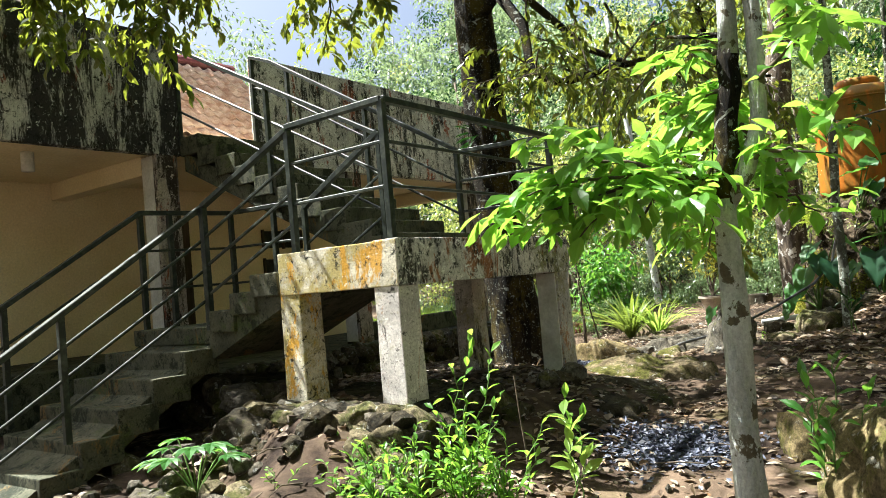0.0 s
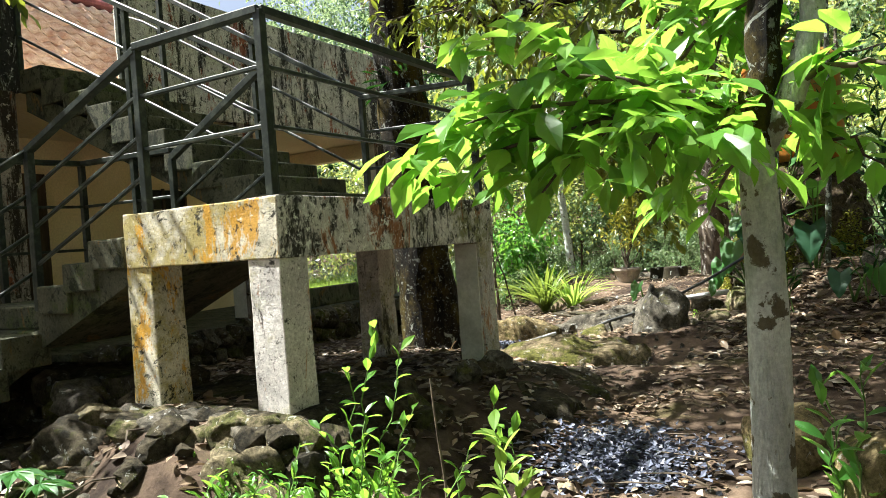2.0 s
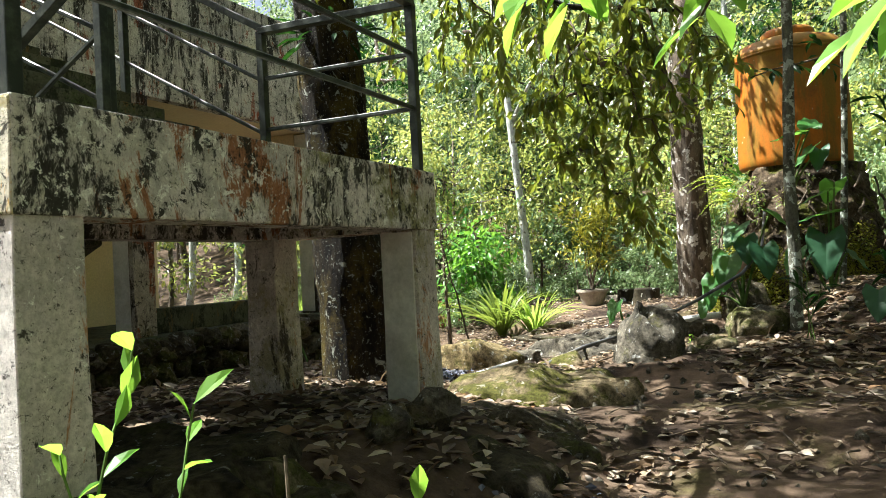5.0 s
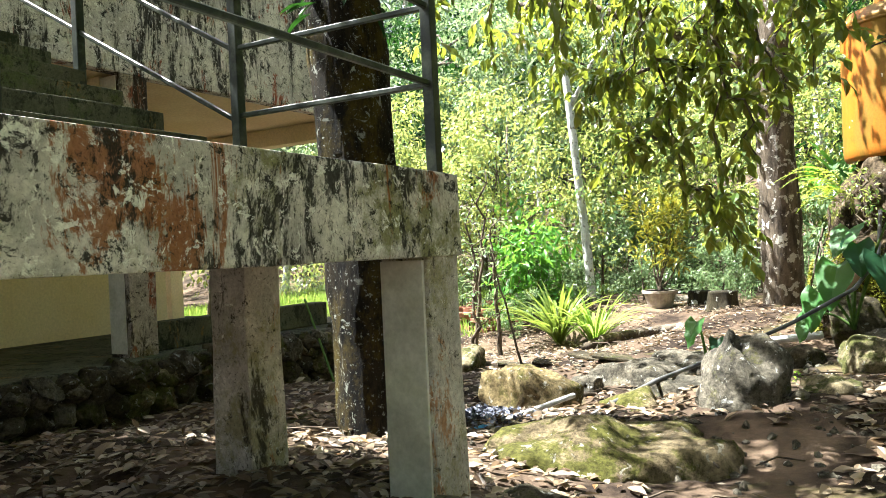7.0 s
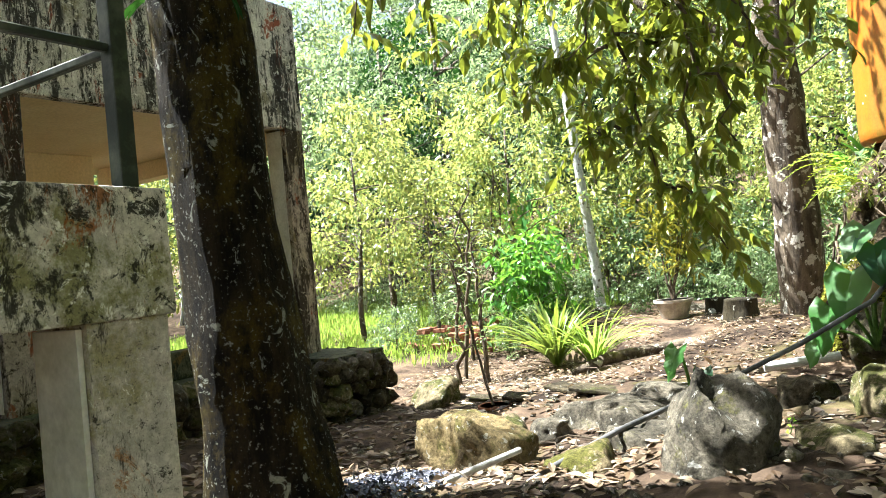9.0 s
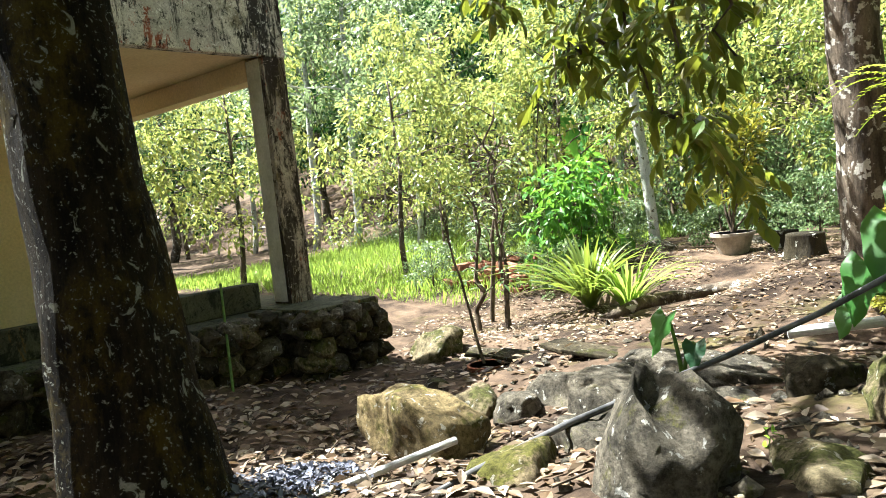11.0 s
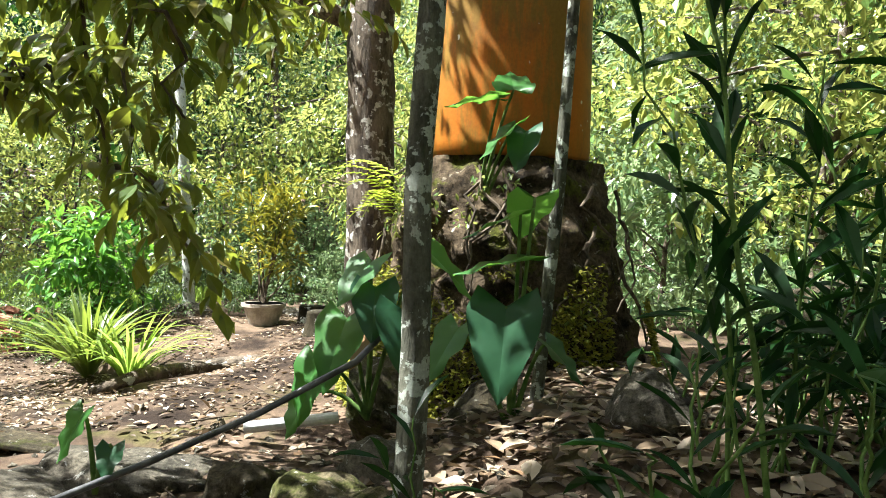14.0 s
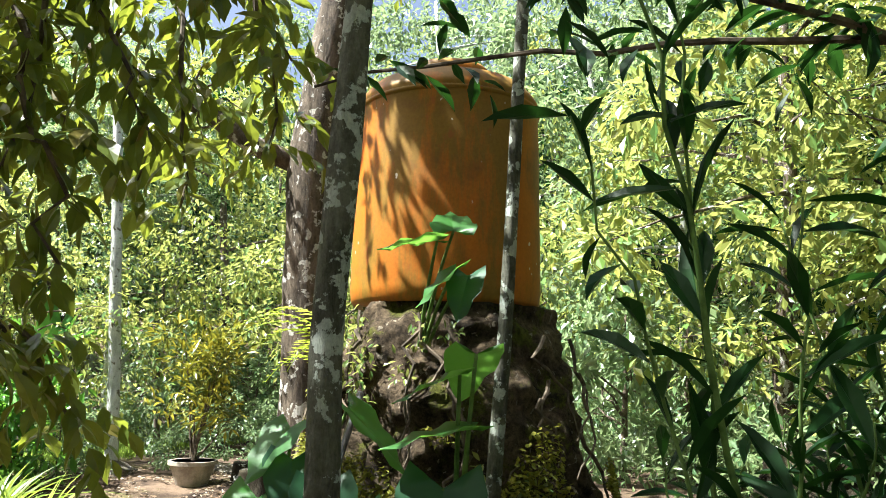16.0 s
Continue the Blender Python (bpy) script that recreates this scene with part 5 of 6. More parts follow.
for cx, cy, rx_, ry_, cnt in ((1.22, 1.22, .42, .5, 3000), (-1.1, 4.5, .3, .4, 900)):
    d = rng.normal(0, .5, (cnt, 2))
    x, y = cx + d[:, 0] * rx_, cy + d[:, 1] * ry_
    z = ground_z(x, y) + .05 + rng.uniform(0, .02, cnt) - .03 * np.hypot(d[:, 0], d[:, 1]) + np.array([0.05 * noise.noise(Vector((a0, b0, 0)) * 1.7) for a0, b0 in zip(x, y)])
    ln = rng.uniform(.02, .06, cnt)
    solid("ash_heap", leaves(np.stack([x, y, z], 1), rng.normal(0, 1, (cnt, 3)) * [1, 1, .3], rng.normal(0, .5, (cnt, 3)) + [0, 0, 1], ln, ln * .8), ASH, "blue-grey ash and charred leaves from a fire", "ash", kind="stuff")


# ---- single plants ----
def strap_plant(name, at, count, length, width, mat, label, seed, arch=.6, upright=1.0):
    """Long arching leaves out of one root, each leaf in several lengths."""
    rng = np.random.default_rng(seed)
    root = thing(name, at, label, "plant")
    for _ in range(count):
        a0, l_ = rng.uniform(0, 6.3), length * rng.uniform(.6, 1.1)
        out_ = rng.uniform(.25, 1.0) * arch
        k = np.linspace(0, 1, 7)
        rr = out_ * l_ * k ** 1.3
        zz_ = l_ * upright * (k - .62 * out_ * k ** 2.4)
        w = width * np.sin(np.pi * np.clip(k * .9 + .12, 0, 1)) * rng.uniform(.7, 1.1)
        c = np.stack([at[0] + math.cos(a0) * (rr + .04), at[1] + math.sin(a0) * (rr + .04), at[2] + zz_], 1)
        s = np.array([-math.sin(a0), math.cos(a0), 0])
        up_ = np.array([0, 0, .25])
        v = np.stack([c - s * w[:, None] / 2 + up_ * w[:, None], c, c + s * w[:, None] / 2 + up_ * w[:, None]], 1).reshape(-1, 3)
        f = []
        for i in range(6):
            f += [[i * 3, i * 3 + 1, i * 3 + 4, i * 3 + 3], [i * 3 + 1, i * 3 + 2, i * 3 + 5, i * 3 + 4]]
        part("leaf", (v, f), mat, root, smooth=True)
    return root


def heart_leaf(size, fold=.12):
    """A broad arrow-shaped leaf, stalk at the origin, tip along +y."""
    out_ = []
    for q in np.linspace(-1, 1, 25):
        t = abs(q)
        y = 1.0 - t * 1.28 if t < .78 else -.0 - (1 - t) * 0 - .28 * (1 - (t - .78) / .22) + (t - .78) / .22 * .0
        w = .40 * math.sin(min(1.0, t / .78) * math.pi * .5) ** .9 * (1 if t < .78 else 1 - (t - .78) / .22 * .88)
        out_.append((math.copysign(w, q) * size, y * size))
    v, f = [], []
    spine = []
    for x, y in out_:
        spine.append((0, max(0.0, y) * .98 + 0.0, 0))
    for (x, y), (sx, sy, sz) in zip(out_, spine):
        v += [(x, y, fold * abs(x) * 1.2 - .10 * y * y / size + .012 * math.sin(y / size * 14)), (x * .5, (y + sy) / 2, fold * abs(x) * .9 - .08 * y * y / size), (0, sy, -.06 * sy * sy / size)]
    for i in range(24):
        for j in range(2):
            a_ = i * 3 + j
            f.append([a_, a_ + 1, a_ + 4, a_ + 3])
    return np.array(v, float), f


BIGLEAF = material("taro leaf", leafy([(0.02, 0.085, 0.018), (0.045, 0.14, 0.025)], (0.25, 0.55, 0.06), 0.45, 0.35, False, 0.28))
BIGLEAF_DARK = material("dark taro leaf", leafy([(0.012, 0.05, 0.022), (0.025, 0.075, 0.035)], (0.14, 0.36, 0.06), 0.45, 0.2, False, 0.28))
DEADLEAF = material("withered leaf", leafy([(0.26, 0.13, 0.05), (0.34, 0.19, 0.08)], (0.4, 0.2, 0.05), 0.6, 0.2))


def taro(at, blades, label, name="taro_plant"):
    """blades: (stalk end offset, size, azimuth the tip points to, droop in degrees, material)."""
    root = thing(name, at, label, "plant")
    for (dx, dy, dz), size, az, droop, mat in blades:
        end = (at[0] + dx, at[1] + dy, at[2] + dz)
        st_ = part("stalk", tube(bend(at, end, -.08, 8), np.linspace(.014, .007, 8), 7), GREENSTEM, root, smooth=True)
        v, f = heart_leaf(size)
        m = Matrix.Translation(end) @ Euler((radians(-droop), 0, radians(az)), "XYZ").to_matrix().to_4x4()
        v = np.array([m @ Vector(q) for q in v])
        lf = part("leaf", (v, f), mat, st_, smooth=True)
    return root


B, D = BIGLEAF, BIGLEAF_DARK
taro((1.92, 6.62, -.02), [((-.02, -.18, .62), .42, 172, 72, D), ((.08, -.02, 1.10), .30, 20, 35, B), ((.02, -.05, 1.02), .28, 100, 20, B), ((.06, -.1, .82), .34, 110, 8, B), ((-.25, 0, .5), .3, 140, 50, B), ((.15, 0, .45), .25, 250, 40, D)], "broad-leaved taro growing below the tank tower")
taro((1.12, 7.1, -.1), [((-.10, -.1, .55), .42, 160, 60, B), ((-.25, -.1, .32), .36, 150, 65, B), ((.05, -.1, .72), .32, 190, 55, D), ((.22, -.2, .62), .36, 200, 62, D), ((-.35, 0, .1), .25, 150, 55, B), ((.0, 0, .85), .34, 150, 40, B), ((.02, -.05, .50), .26, 140, 55, DEADLEAF), ((.3, -.15, .95), .4, 260, 40, B)], "climbing taro with one withered brown leaf")
taro((.08, 6.28, -.32), [((-.08, .02, .36), .24, 150, 58, B), ((.08, 0, .22), .16, 190, 55, D)], "small two-leaved taro beside the black pipe")
taro((2.3, 5.2, -.12), [((-.1, -.05, .28), .26, 170, 60, D), ((.2, .1, .3), .28, 200, 62, B)], "dark taro seedling in the leaf litter")
taro((1.55, 8.0, .95), [((.28, -.7, .75), .30, 10, -35, B), ((.2, -.7, .70), .30, 95, 5, B), ((.30, -.75, .55), .28, 120, 40, B), ((.36, -.75, .52), .26, 160, 60, D)], "bright leaved shoot growing up before the tank")

strap_plant("spider_lily", (-2.95, 10.55, float(ground_z(-2.95, 10.55))), 90, 1.5, .06, material("strap leaf", leafy([(0.02, 0.06, 0.012), (0.05, 0.11, 0.02), (0.12, 0.16, 0.03), (0.025, 0.07, 0.012)], (0.36, 0.46, 0.06), 0.35, 0.28)), "clump of arching yellow-green lily leaves", 91, 1.1, .8)
strap_plant("spider_lily", (-2.3, 10.3, float(ground_z(-2.3, 10.3))), 60, 1.1, .05, GRASS, "clump of arching yellow-green lily leaves", 92, .9, .9)


for x, y, sd in ((.9, 16.6, 95), (.2, 18.0, 96), (-6.4, 16.5, 97)):
    z0 = float(ground_z(x, y))
    banana = strap_plant("banana_plant", (x, y, z0 + 1.4), 8, 2.0, .42, BIGLEAF, "banana plant with long broad bright leaves", sd, .9, 1.0)
    part("stem", tube([(x, y, z0 - .1), (x, y, z0 + 1.5)], [.13, .08], 10), GREENSTEM, banana, smooth=True)


def ginger(at, stems, label, seed, leaf=.24, mat=LEAF_SHADED, slim=.22):
    """Tall canes with long pointed leaves on both sides."""
    rng = np.random.default_rng(seed)
    root = thing("ginger_plant", at, label, "plant", "ginger plants below the tank")
    for i, (tip, r) in enumerate(stems):
        pts = bend((at[0] + rng.uniform(-.08, .08), at[1] + rng.uniform(-.08, .08), at[2] - .05), tip, -.08, 12, .012, seed + i)
        part("cane", tube(pts, np.linspace(r, r * .4, 12), 7), GREENSTEM, root, smooth=True)
        part("leaves", sprays([pts[3:]], .085, leaf, seed + i * 3, slim, .45, NEAR_LEAF, 1.0), mat, root)
    return root


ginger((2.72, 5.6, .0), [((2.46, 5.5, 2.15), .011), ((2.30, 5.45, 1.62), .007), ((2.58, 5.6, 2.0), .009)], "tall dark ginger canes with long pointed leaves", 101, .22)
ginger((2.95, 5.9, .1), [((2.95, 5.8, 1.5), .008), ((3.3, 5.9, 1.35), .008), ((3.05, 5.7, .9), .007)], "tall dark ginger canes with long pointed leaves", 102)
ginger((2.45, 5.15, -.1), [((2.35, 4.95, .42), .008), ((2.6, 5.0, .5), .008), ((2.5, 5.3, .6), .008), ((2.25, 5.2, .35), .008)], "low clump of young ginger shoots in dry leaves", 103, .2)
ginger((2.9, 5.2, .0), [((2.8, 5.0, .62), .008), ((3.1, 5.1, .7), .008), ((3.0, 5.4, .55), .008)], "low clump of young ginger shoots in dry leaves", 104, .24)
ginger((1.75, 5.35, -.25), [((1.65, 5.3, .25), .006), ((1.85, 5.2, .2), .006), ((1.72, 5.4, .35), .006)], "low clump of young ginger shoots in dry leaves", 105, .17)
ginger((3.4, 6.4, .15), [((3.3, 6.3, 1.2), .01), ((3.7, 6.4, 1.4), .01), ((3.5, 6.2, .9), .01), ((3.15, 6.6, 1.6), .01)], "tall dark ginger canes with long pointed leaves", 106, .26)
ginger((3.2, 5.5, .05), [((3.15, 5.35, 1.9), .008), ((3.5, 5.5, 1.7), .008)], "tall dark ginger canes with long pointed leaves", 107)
rng = np.random.default_rng(108)
for i in range(34):
    x, y = rng.uniform(2.5, 4.6), rng.uniform(4.9, 8.0)
    if math.hypot(x - TX, y - TY) < 1.25 or x - 2.2 < (y - 3.7) * .12:
        continue
    z0 = float(ground_z(x, y))
    h_ = rng.uniform(.35, .8)
    ginger((x, y, z0), [((x + rng.uniform(-.25, .25), y + rng.uniform(-.25, .15), z0 + h_ * rng.uniform(.6, 1.1)), .007) for _ in range(4)], "low clump of young ginger shoots in dry leaves", 300 + i, .22)
# a long branch reaching across the view before the tank
br = tree("overhanging_tree", "leaning tree reaching a leafy branch over the tank", [(4.6, 6.6, -.1), (4.5, 6.6, 1.2), (4.3, 6.5, 2.6), (4.2, 6.5, 4.5)], [.09, .08, .07, .04], BARK_GREY)
tw3 = [bend((4.3, 6.5, 2.2), (1.35, 6.45, 2.12), -.12, 14, .02, 5), bend((3.6, 6.5, 2.25), (2.3, 6.0, 2.35), -.05, 8, .02, 6), bend((3.9, 6.5, 2.3), (3.3, 5.7, 1.85), -.05, 8, .02, 7), bend((4.2, 6.5, 2.6), (2.9, 5.9, 2.7), -.05, 8, .02, 8)]
for m_ in tw3:
    part("branch", tube(m_, np.linspace(.022, .006, len(m_)), 6), TWIG, br)
s3 = []
for i, m_ in enumerate(tw3):
    for j in range(2, len(m_)):
        s3 += twigs_from(m_[j], 1, .3, 3000 + i * 20 + j, (0, -.2, -.2))
# crown above the view, added to keep sky light off the tank
hc = np.random.default_rng(409).normal(0, 1, (46, 3)) * [1.1, 1.4, .45] + [4.1, 7.6, 5.7]
hc[:, 2] = np.maximum(hc[:, 2], 5.2)
part("crown", clumps(hc, [.65] * 46, 60, .2, 410, FAR_LEAF, .4, .6), LEAF_SHADED, br, "unseen high crown added to shade the tank")
for q in hc[::4]:
    part("branch", tube(bend((4.2, 6.5, 4.4), q, -.1, 6, .04, 3), np.linspace(.04, .01, 6), 5), TWIG, br)
part("crown", sprays(tw3[1:] + s3, .055, .17, 15, .32, .5), LEAF_SHADED, br, "long dark pointed leaves")


def weed(at, stems, label, seed, leaf=.07, mat=LEAF_BRIGHT):
    rng = np.random.default_rng(seed)
    root = thing("weed", at, label, "weed", "weeds beside the path")
    for i, tip in enumerate(stems):
        pts = bend((at[0] + rng.uniform(-.05, .05), at[1] + rng.uniform(-.05, .05), at[2] - .04), tip, -.05, 10, .015, seed + i)
        part("stem", tube(pts, np.linspace(.005, .002, 10), 5), GREENSTEM, root)
        part("leaves", sprays([pts[2:]], .045, leaf, seed + i, .42, .25), mat, root)
    return root


weed((.66, -.36, -.55), [(.73, -.28, .42), (.62, -.35, .25), (.80, -.22, .30), (.55, -.45, .05), (.9, -.3, .1), (.7, -.5, -.1), (.5, -.3, -.1), (.85, -.45, -.05), (.6, -.6, -.2), (.75, -.15, -.1), (.95, -.5, -.2), (.45, -.5, -.2), (.8, -.6, -.25), (.55, -.15, 0)], "bright green weed with pointed leaves by the ledge", 111, .075)
weed((.15, -.7, -.55), [(.0, -.8, -.3), (.1, -.6, -.2), (.3, -.9, -.3), (-.1, -.65, -.25)], "bright green weed with pointed leaves by the ledge", 118, .07)
weed((-.35, -.75, -.5), [(-.4, -.8, -.3), (-.3, -.9, -.28), (-.2, -.7, -.25), (-.5, -.7, -.3)], "small ferny weed between the ledge stones", 119, .05)
weed((.35, -.55, -.55), [(.3, -.6, -.2), (.45, -.6, -.15), (.2, -.5, -.25), (.4, -.4, -.05), (.5, -.7, -.25), (.25, -.75, -.3)], "bright green weed with pointed leaves by the ledge", 112, .07)
weed((2.38, .12, -.5), [(2.42, .08, .22), (2.28, .16, .12), (2.55, .02, .06), (2.62, .2, .0), (2.3, .0, .02)], "dark-leaved seedling standing before the mossy boulder", 113, .11, LEAF_BUSH)
rng = np.random.default_rng(130)
for i, (x, y) in enumerate(((.55, -.62), (.78, -.5), (.38, -.72), (.95, -.38), (.62, -.3))):
    weed((x, y, -.58), [(x + rng.uniform(-.2, .2), y + rng.uniform(-.18, .18), rng.uniform(-.42, -.05)) for _ in range(11)], "bushy bright green weed at the foot of the ledge", 131 + i * 20, .07)
weed((1.05, .1, -.55), [(1.02, .12, -.1), (1.1, .05, -.25), (1.15, .15, -.3)], "grassy tuft in the dry leaves", 260, .13, GRASS)
dry = thing("dry_stick", (.8, .05, -.55), "bare grey stick standing in the leaves", "stick")
part("stick", tube(bend((.82, .05, -.6), (.72, .12, .12), 0, 6, .006, 7), np.linspace(.008, .004, 6), 6), TWIG, dry)
weed((.86, 5.34, -.4), [(.86, 5.33, -.2), (.82, 5.3, -.18)], "tiny pale seedling among the rocks", 114, .05)
pap = thing("papaya_seedling", (-1.1, -.8, -.5), "young papaya with spread lobed leaves", "plant")
rng = np.random.default_rng(12)
for i in range(9):
    a0 = i * .7 + rng.uniform(-.2, .2)
    c = np.array((-1.1 + .22 * math.cos(a0), -.8 + .2 * math.sin(a0), -.22 + rng.uniform(-.05, .08)))
    st_ = part("stalk", tube(bend((-1.1, -.8, -.5), c, -.03, 6), np.linspace(.006, .004, 6), 5), GREENSTEM, pap)
    fan = np.array([(math.cos(a0 + q), math.sin(a0 + q), -.18) for q in np.linspace(-1.9, 1.9, 7)])
    ln = np.array([.09, .12, .15, .17, .15, .12, .09])
    part("leaf", leaves(np.repeat(c[None], 7, 0), fan, np.tile([0., 0, 1], (7, 1)), ln, ln * .5, NEAR_LEAF), BIGLEAF, st_)
weed((.9, .4, -.5), [(.88, .42, -.05), (.95, .45, -.2)], "dry upright stem with a few grass blades", 116, .1)
weed((2.9, -1.2, -.5), [(2.95, -1.1, .1), (3.05, -1.2, .2), (2.8, -1.0, .0), (3.1, -1.0, .1)], "leafy seedling beside the mossy boulder", 117, .1)

# bush, croton in its pot, small saplings
bush = thing("round_bush", (-4.3, 12.4, -.6), "round bush with broad bright green leaves", "bush")
cs = [(-4.3 + a0, 12.4 + b0, c0) for a0, b0, c0 in np.random.default_rng(5).uniform((-.6, -.5, -.4), (.6, .5, 1.2), (30, 3))]
part("crown", clumps(cs, [.35] * 30, 34, .19, 6, NEAR_LEAF, .6, .5), LEAF_BUSH, bush)
for q in cs[:6]:
    part("stem", tube(bend((-4.3, 12.4, -.7), q, 0, 6, .03, 2), np.linspace(.02, .006, 6), 5), TWIG, bush)
GLAZE = material("grey pot", two_tone((0.26, 0.22, 0.18), (0.40, 0.35, 0.29), 8.0), 0.6)
TERRA = material("terracotta", two_tone((0.22, 0.08, 0.05), (0.36, 0.15, 0.09), 9.0), 0.7)


def pot(at, r, h, mat, label, soil_mat=SOIL):
    root = thing("plant_pot", at, label, "pot")
    prof_ = [(0, r * .62), (.02, r * .66), (h * .85, r * .95), (h * .86, r * 1.04), (h, r * 1.04), (h, r * .90), (h * .85, r * .86)]
    part("body", tube([(at[0], at[1], at[2] + z0) for z0, _ in prof_], [q for _, q in prof_], 26), mat, root, smooth=False)
    return root


pot((-2.1, 13.25, -.45), .30, .32, GLAZE, "pale grey plant pot holding a croton")
cro = thing("croton", (-2.1, 13.25, -.2), "yellow and green variegated croton shrub in a pot", "plant")
rng = np.random.default_rng(9)
cs = [(-2.05 + a0, 13.25 + b0, c0) for a0, b0, c0 in rng.uniform((-.4, -.35, .35), (.4, .35, 1.6), (34, 3))]
part("crown", clumps(cs, [.24] * 34, 30, .17, 10, NEAR_LEAF, -.3, .3), LEAF_YELLOW, cro)
for q in cs[:7]:
    part("stem", tube(bend((-2.1, 13.25, -.2), q, 0, 6, .03, 2), np.linspace(.02, .006, 6), 5), TWIG, cro)
pot((-1.95, 7.1, -.72), .15, .17, TERRA, "small terracotta pot with a bare stick")
stick = thing("bare_sapling", (-1.95, 7.1, -.6), "bare leaning sapling stick in a pot", "plant")
part("stem", tube(bend((-1.95, 7.1, -.62), (-2.35, 7.2, .75), 0, 10, .012, 4), np.linspace(.014, .007, 10), 6), TWIG, stick)
for x, y, h_, sd in ((-4.1, 10.0, 2.6, 1), (-3.3, 9.3, 1.8, 2), (-3.7, 9.25, 1.6, 3), (-5.6, 13.4, 3.2, 4), (-5.3, 13.6, 2.8, 5), (-4.7, 11.2, 2.2, 6)):
    z0 = float(ground_z(x, y))
    stem_ = bend((x, y, z0 - .1), (x + .25 * math.sin(sd * 2), y + .2, z0 + h_), 0, 10, .05, sd)
    ts = []
    for j in range(3, 10):
        ts += twigs_from(stem_[j], 2, .45, sd * 50 + j, (0, 0, .5))
    tree("sapling", "thin dark sapling with sparse leaves", stem_, np.linspace(.035, .012, 10), TWIG, [(m_, np.linspace(.009, .003, len(m_))) for m_ in ts], sprays(ts, .11, .11, sd, .4, .4), LEAF_WOOD, .2, 7, "saplings beside the lily")
tree("white_trunk_tree", "tall thin pale trunk standing behind the path", [(-3.58, 13.9, -.5), (-3.62, 13.9, .4), (-3.88, 13.9, 3.7), (-4.2, 13.9, 7)], [.10, .085, .075, .05], BARK_PALE, [([(-3.86, 13.9, 3.4), (-3.4, 13.9, 4.2), (-2.8, 14, 4.9)], [.05, .04, .02])])
tree("pale_trunk_tree", "pale tree trunk beyond the ginger plants", [(6.8, 15, .5), (7.15, 15, 3.9), (7.35, 15, 5.8), (7.5, 15, 9)], [.22, .2, .18, .12], BARK_PALE)

# fern beside the tank
FERN = material("fern frond", leafy([(0.14, 0.22, 0.02), (0.30, 0.36, 0.04)], (0.5, 0.6, 0.06), 0.5, 0.5))
fern = thing("fern", (1.0, 8.1, 1.25), "yellow-green fern growing on the tank tower", "fern")
for i, (a0, l_) in enumerate(((160, .55), (185, .6), (205, .55), (230, .5), (140, .45), (250, .4), (175, .4))):
    d = np.array([math.cos(radians(a0)), math.sin(radians(a0)), 0])
    pts = bend((1.02, 8.1, 1.25 - .04 * i), np.array((1.02, 8.1, 1.3 - .06 * i)) + d * l_, -.12, 14)
    b = np.repeat(pts[1:], 2, 0)
    sd_ = np.cross(d, [0, 0, 1])
    w = np.tile(np.stack([sd_, -sd_]), (13, 1)) + d * .35
    ln = np.repeat(np.linspace(.13, .03, 13), 2)
    part("frond", merge(leaves(b, w, np.tile([0., 0, 1], (26, 1)), ln, ln * .26), tube(pts, np.linspace(.004, .002, 14), 4)), FERN, fern)

# ---- pipes, root, stumps, brick heap ----
BLACKPIPE = material("black hose", two_tone((0.03, 0.032, 0.035), (0.12, 0.12, 0.125), 6.0, bump=0.05), 0.35, 0.0, 0.5)
PVC = material("grey pvc", two_tone((0.40, 0.40, 0.41), (0.55, 0.55, 0.55), 6.0, bump=0.05), 0.4)
BLUE = material("blue plastic", two_tone((0.04, 0.20, 0.42), (0.08, 0.30, 0.55), 6.0, bump=0.05), 0.4)
hose = thing("water_hose", (-.5, 4.6, -.35), "black water hose running up to the tank", "hose")
part("hose", tube([(-.36, 4.6, -.42), (-.26, 4.8, -.36), (-.08, 5.32, -.28), (.04, 5.95, -.27), (.28, 6.4, -.19), (.72, 6.62, .02), (1.15, 6.75, .27), (1.32, 7.1, .5), (1.35, 7.5, .9)], .017, 10), BLACKPIPE, hose, smooth=True)
pv = thing("pvc_pipe", (.45, 7.3, -.25), "pale grey plastic pipe lying in the leaves", "pipe")
part("pipe", tube([(.35, 7.25, -.24), (.85, 7.45, -.19)], .035, 14), PVC, pv)
bp = thing("pvc_pipe", (-1.2, 3.9, -.5), "grey plastic pipe with a blue coupling", "pipe")
part("pipe", tube([(-1.3, 3.7, -.5), (-.95, 4.1, -.45), (-.68, 5.2, -.40)], .02, 12), PVC, bp)
part("coupling", tube([(-.95, 4.1, -.45), (-.92, 4.22, -.445)], .03, 12), BLUE, bp, "blue coupling")
rt = thing("tree_root", (-1.5, 10.6, -.6), "thick mossy surface root crossing the path", "root")
part("root", tube([(-2.4, 9.8, -.74), (-2.1, 10.2, -.62), (-1.6, 10.65, -.56), (-1.1, 10.75, -.53), (-.6, 10.65, -.46), (.1, 10.45, -.3)], [.04, .07, .075, .08, .085, .12], 10, .4), BARK_GREY, rt, smooth=True)
for x, y, r, h_ in ((-.87, 12.3, .24, .32), (-1.5, 13.6, .2, .25)):
    z0 = float(ground_z(x, y))
    tree("tree_stump", "dark weathered cut tree stump on the path", [(x, y, z0 - .1), (x, y, z0 + h_ * .5), (x, y, z0 + h_)], [r * 1.15, r, r * .97], BARK_DARK, wob=.35)
BRICK = material("old brick", two_tone((0.18, 0.08, 0.05), (0.34, 0.17, 0.11), 5.0), 0.85)
heap = thing("brick_heap", (-5.2, 11.9, -.8), "rough heap of old reddish bricks and rubble", "bricks")
rng = np.random.default_rng(55)
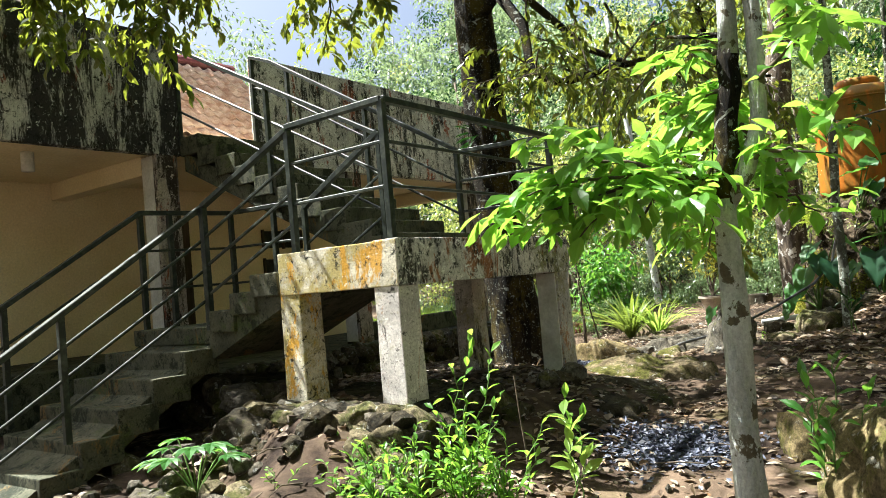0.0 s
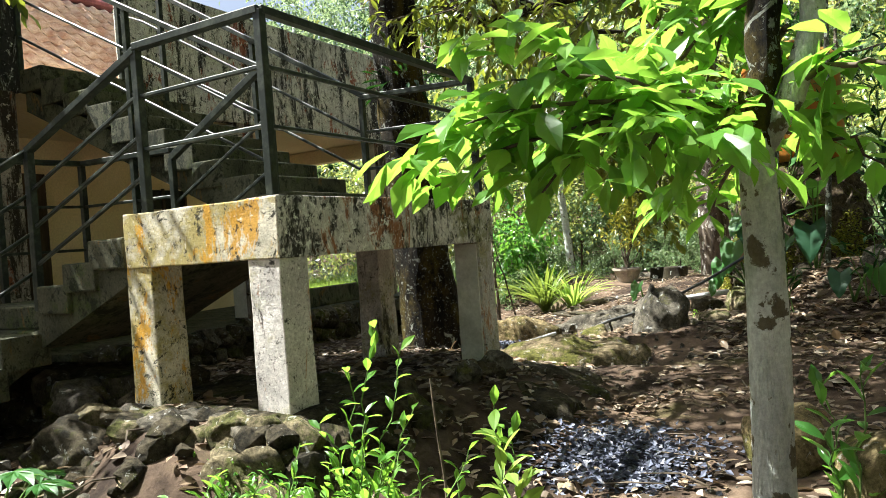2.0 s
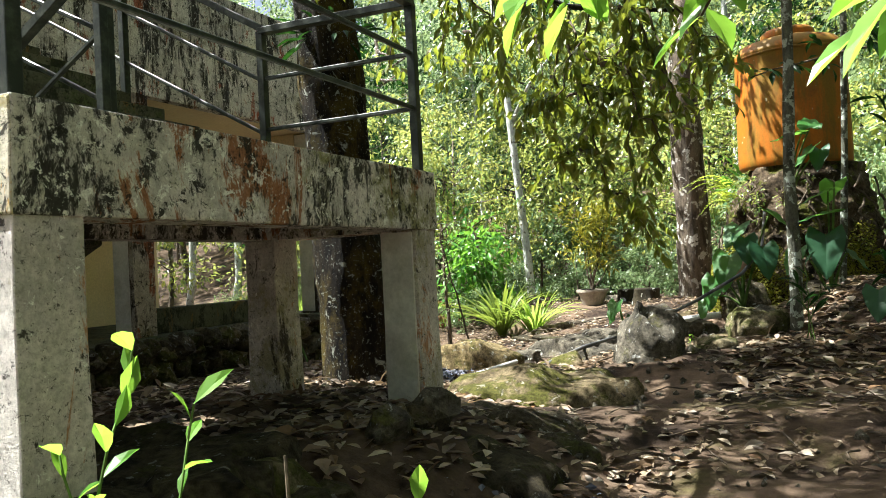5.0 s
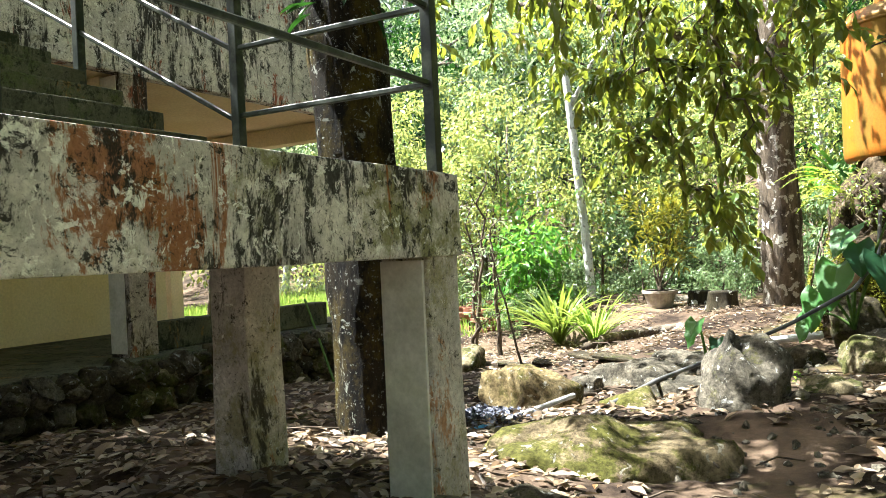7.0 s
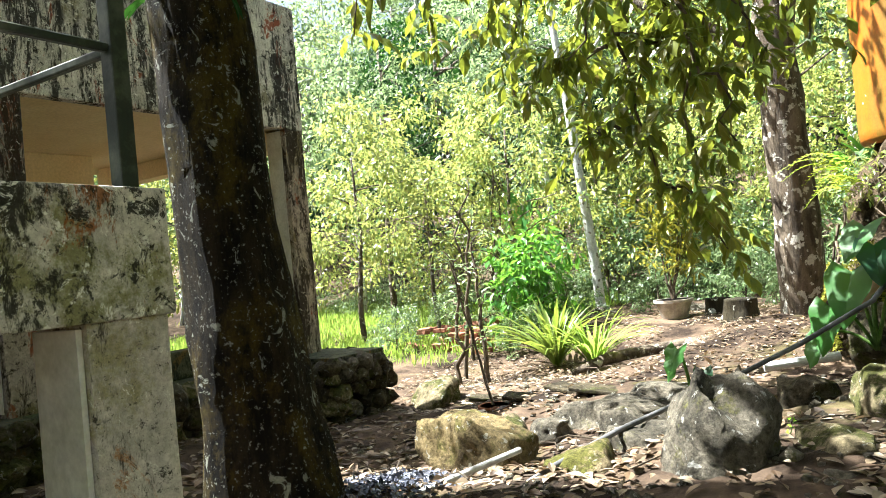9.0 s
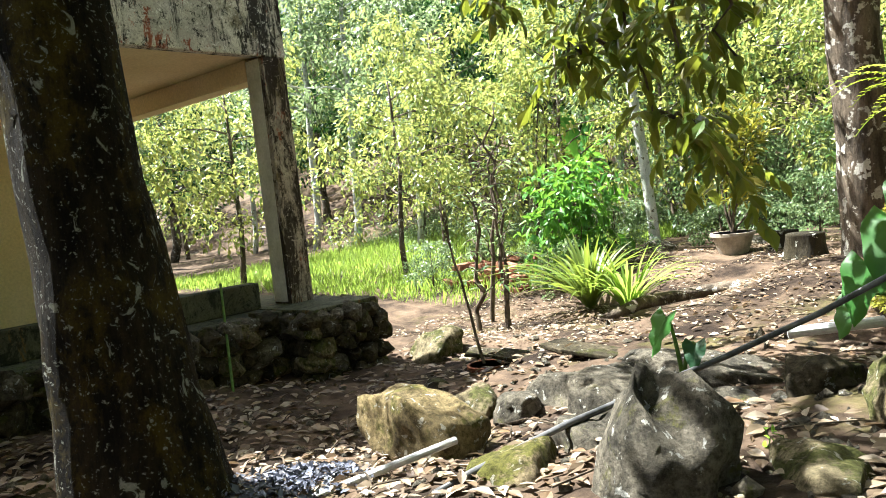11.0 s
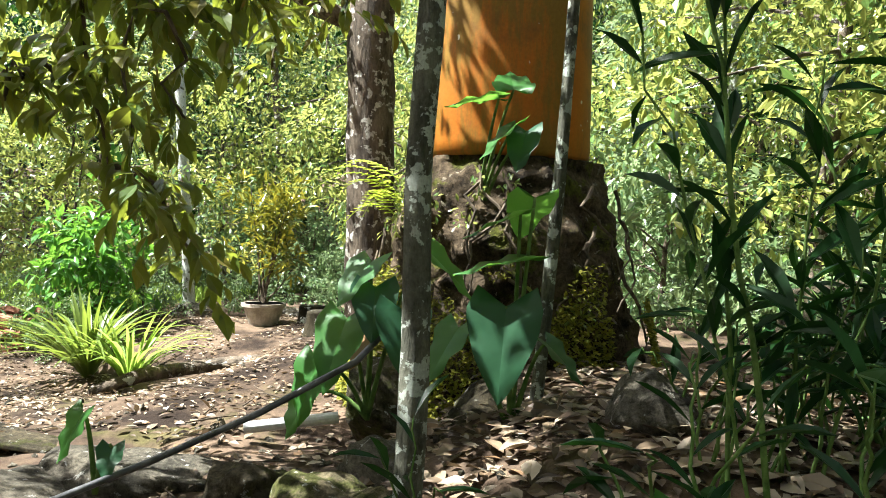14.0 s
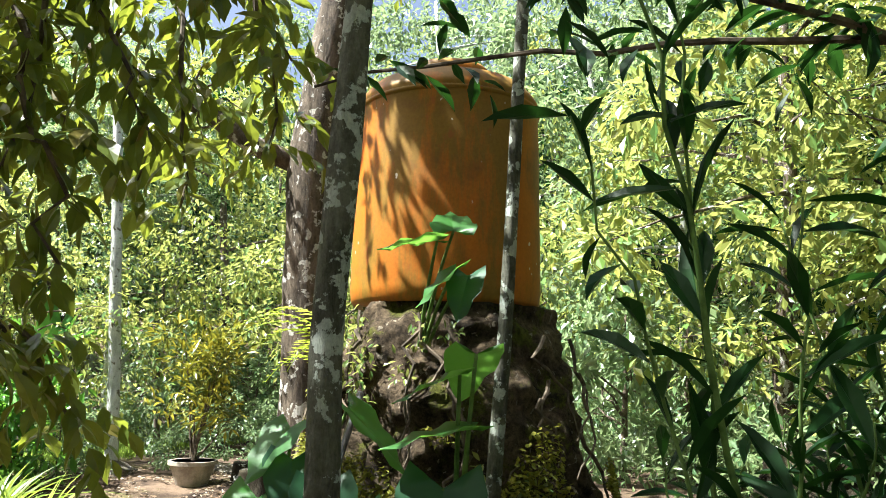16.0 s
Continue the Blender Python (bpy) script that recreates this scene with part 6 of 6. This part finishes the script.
bmsh = mesh_of("brick", box(-.12, -.06, -.035, .12, .06, .035, .008), BRICK)
for i in range(60):
    ob = new("brick", bmsh)
    ob.parent = heap
    lv = rng.integers(0, 5)
    x, y = -5.3 + rng.normal(0, .5 - .06 * lv), 12.0 + rng.normal(0, .25)
    ob.matrix_basis = heap.matrix_basis.inverted() @ Matrix.LocRotScale((x, y, float(ground_z(x, y)) + .04 + lv * .075), Euler((rng.normal(0, .1), rng.normal(0, .1), rng.uniform(-.3, .3))), None)
bambo = thing("green_stick", (-3.5, 5.9, -.5), "light green stick leaning on the kerb", "stick")
part("stick", tube([(-3.2, 5.55, -.6), (-4.05, 6.1, .28)], .012, 6), GREENSTEM, bambo)
for x, y, a0 in ((-1.7, 7.25, .3), (-1.3, 7.35, -.2), (-2.3, 7.6, .5), (-1.0, 7.2, .1)):
    z0 = float(ground_z(x, y))
    sl = box(-.2, -.14, 0, .2, .14, .03, .008, 2, .004)
    bmesh.ops.transform(sl, matrix=Matrix.Translation((x, y, z0 + .02)) @ Matrix.Rotation(a0, 4, "Z") @ Matrix.Rotation(.12, 4, "Y"), verts=sl.verts)
    solid("slate", sl, DARKROCK, "dark flat slab lying on the soil", "slab", "flat slabs on the ground")

# ---- tiled roof behind the stairs ----
def tile_roof(name, eave_a, eave_b, rise, back, label, pitch_w=.24, pitch_l=.28, count=300):
    """Clay tiles on a slope that climbs away from the eave line a to b."""
    a0, b0 = Vector(eave_a), Vector(eave_b)
    along = (b0 - a0)
    L = along.length
    along.normalize()
    upw = Vector((*back, 0)).normalized() * math.hypot(*back) + Vector((0, 0, rise))
    S = upw.length
    upw.normalize()
    nor = along.cross(upw)
    if nor.z < 0:
        nor = -nor
    root = thing(name, eave_a, label, "roof", kind="structure")
    bm = bmesh.new()
    q = [a0, b0, b0 + upw * S, a0 + upw * S]
    vs = [bm.verts.new(p_ - nor * .05) for p_ in q] + [bm.verts.new(p_ - nor * .12) for p_ in q]
    for idx in ((0, 1, 2, 3), (7, 6, 5, 4), (0, 4, 5, 1), (1, 5, 6, 2), (2, 6, 7, 3), (3, 7, 4, 0)):
        bm.faces.new([vs[i] for i in idx])
    part("batten_deck", bm, WOODDARK, root)
    v, f = [], []
    cols = 7
    for j in range(2):
        for i in range(cols):
            u = i / (cols - 1)
            h_ = .035 * math.sin(u * math.pi * 2 + .4) * .8
            v.append(((u - .5) * pitch_w * 1.08, (j - .5) * pitch_l * 1.2, h_ + (.028 if j == 0 else 0)))
    for i in range(cols - 1):
        f.append([i, i + 1, cols + i + 1, cols + i])
    n0 = len(v)
    v += [(x, y, z - .016) for x, y, z in v]
    f += [[q_ + n0 for q_ in face[::-1]] for face in f]
    for i in range(cols - 1):
        f.append([i + 1, i, n0 + i, n0 + i + 1])
    tile = mesh_of("roof_tile", (v, f), TILE, True)
    turn_ = Matrix((along, upw, nor)).transposed().to_3x3()
    rng = np.random.default_rng(4)
    for r_ in range(int(S / pitch_l)):
        for c_ in range(int(L / pitch_w)):
            ob = new("roof_tile", tile)
            ob.parent = root
            at = a0 + along * (pitch_w * (c_ + .5)) + upw * (pitch_l * (r_ + .5)) + nor * float(.004 + rng.uniform(0, .008))
            ob.matrix_basis = root.matrix_basis.inverted() @ (Matrix.Translation(at) @ (turn_ @ Matrix.Rotation(rng.normal(0, .02), 3, "Z")).to_4x4())
    for c_ in range(int(L / .3)):
        at = a0 + along * (.3 * (c_ + .5)) + upw * S
        part("ridge_tile", tube([at - along * .17, at, at + along * .17], [.10, .105, .115], 10), RIDGE, root)
    return root


tile_roof("roof_behind", (-8.0, 2.4, 3.66), (-8.0, 7.0, 3.66), 2.05, (-2.0, 0), "old clay tile roof with dark red ridge", .25, .24)
tile_roof("roof_gallery", (-5.3, -1.7, 4.2), (-5.3, .4, 4.2), 1.0, (-1.3, 0), "clay tile roof above the parapet", .25, .26)
solid("wall_house", box(-12, 2.5, -.6, -8.4, 6.9, 3.55, .02), CREAM, "cream wall of the house below the tile roof", "wall", kind="structure")
solid("wall_gallery", box(-6.8, -1.7, 2.5, -6.6, .4, 4.9, .02), CREAM, "cream wall on the upper floor", "wall", kind="structure")
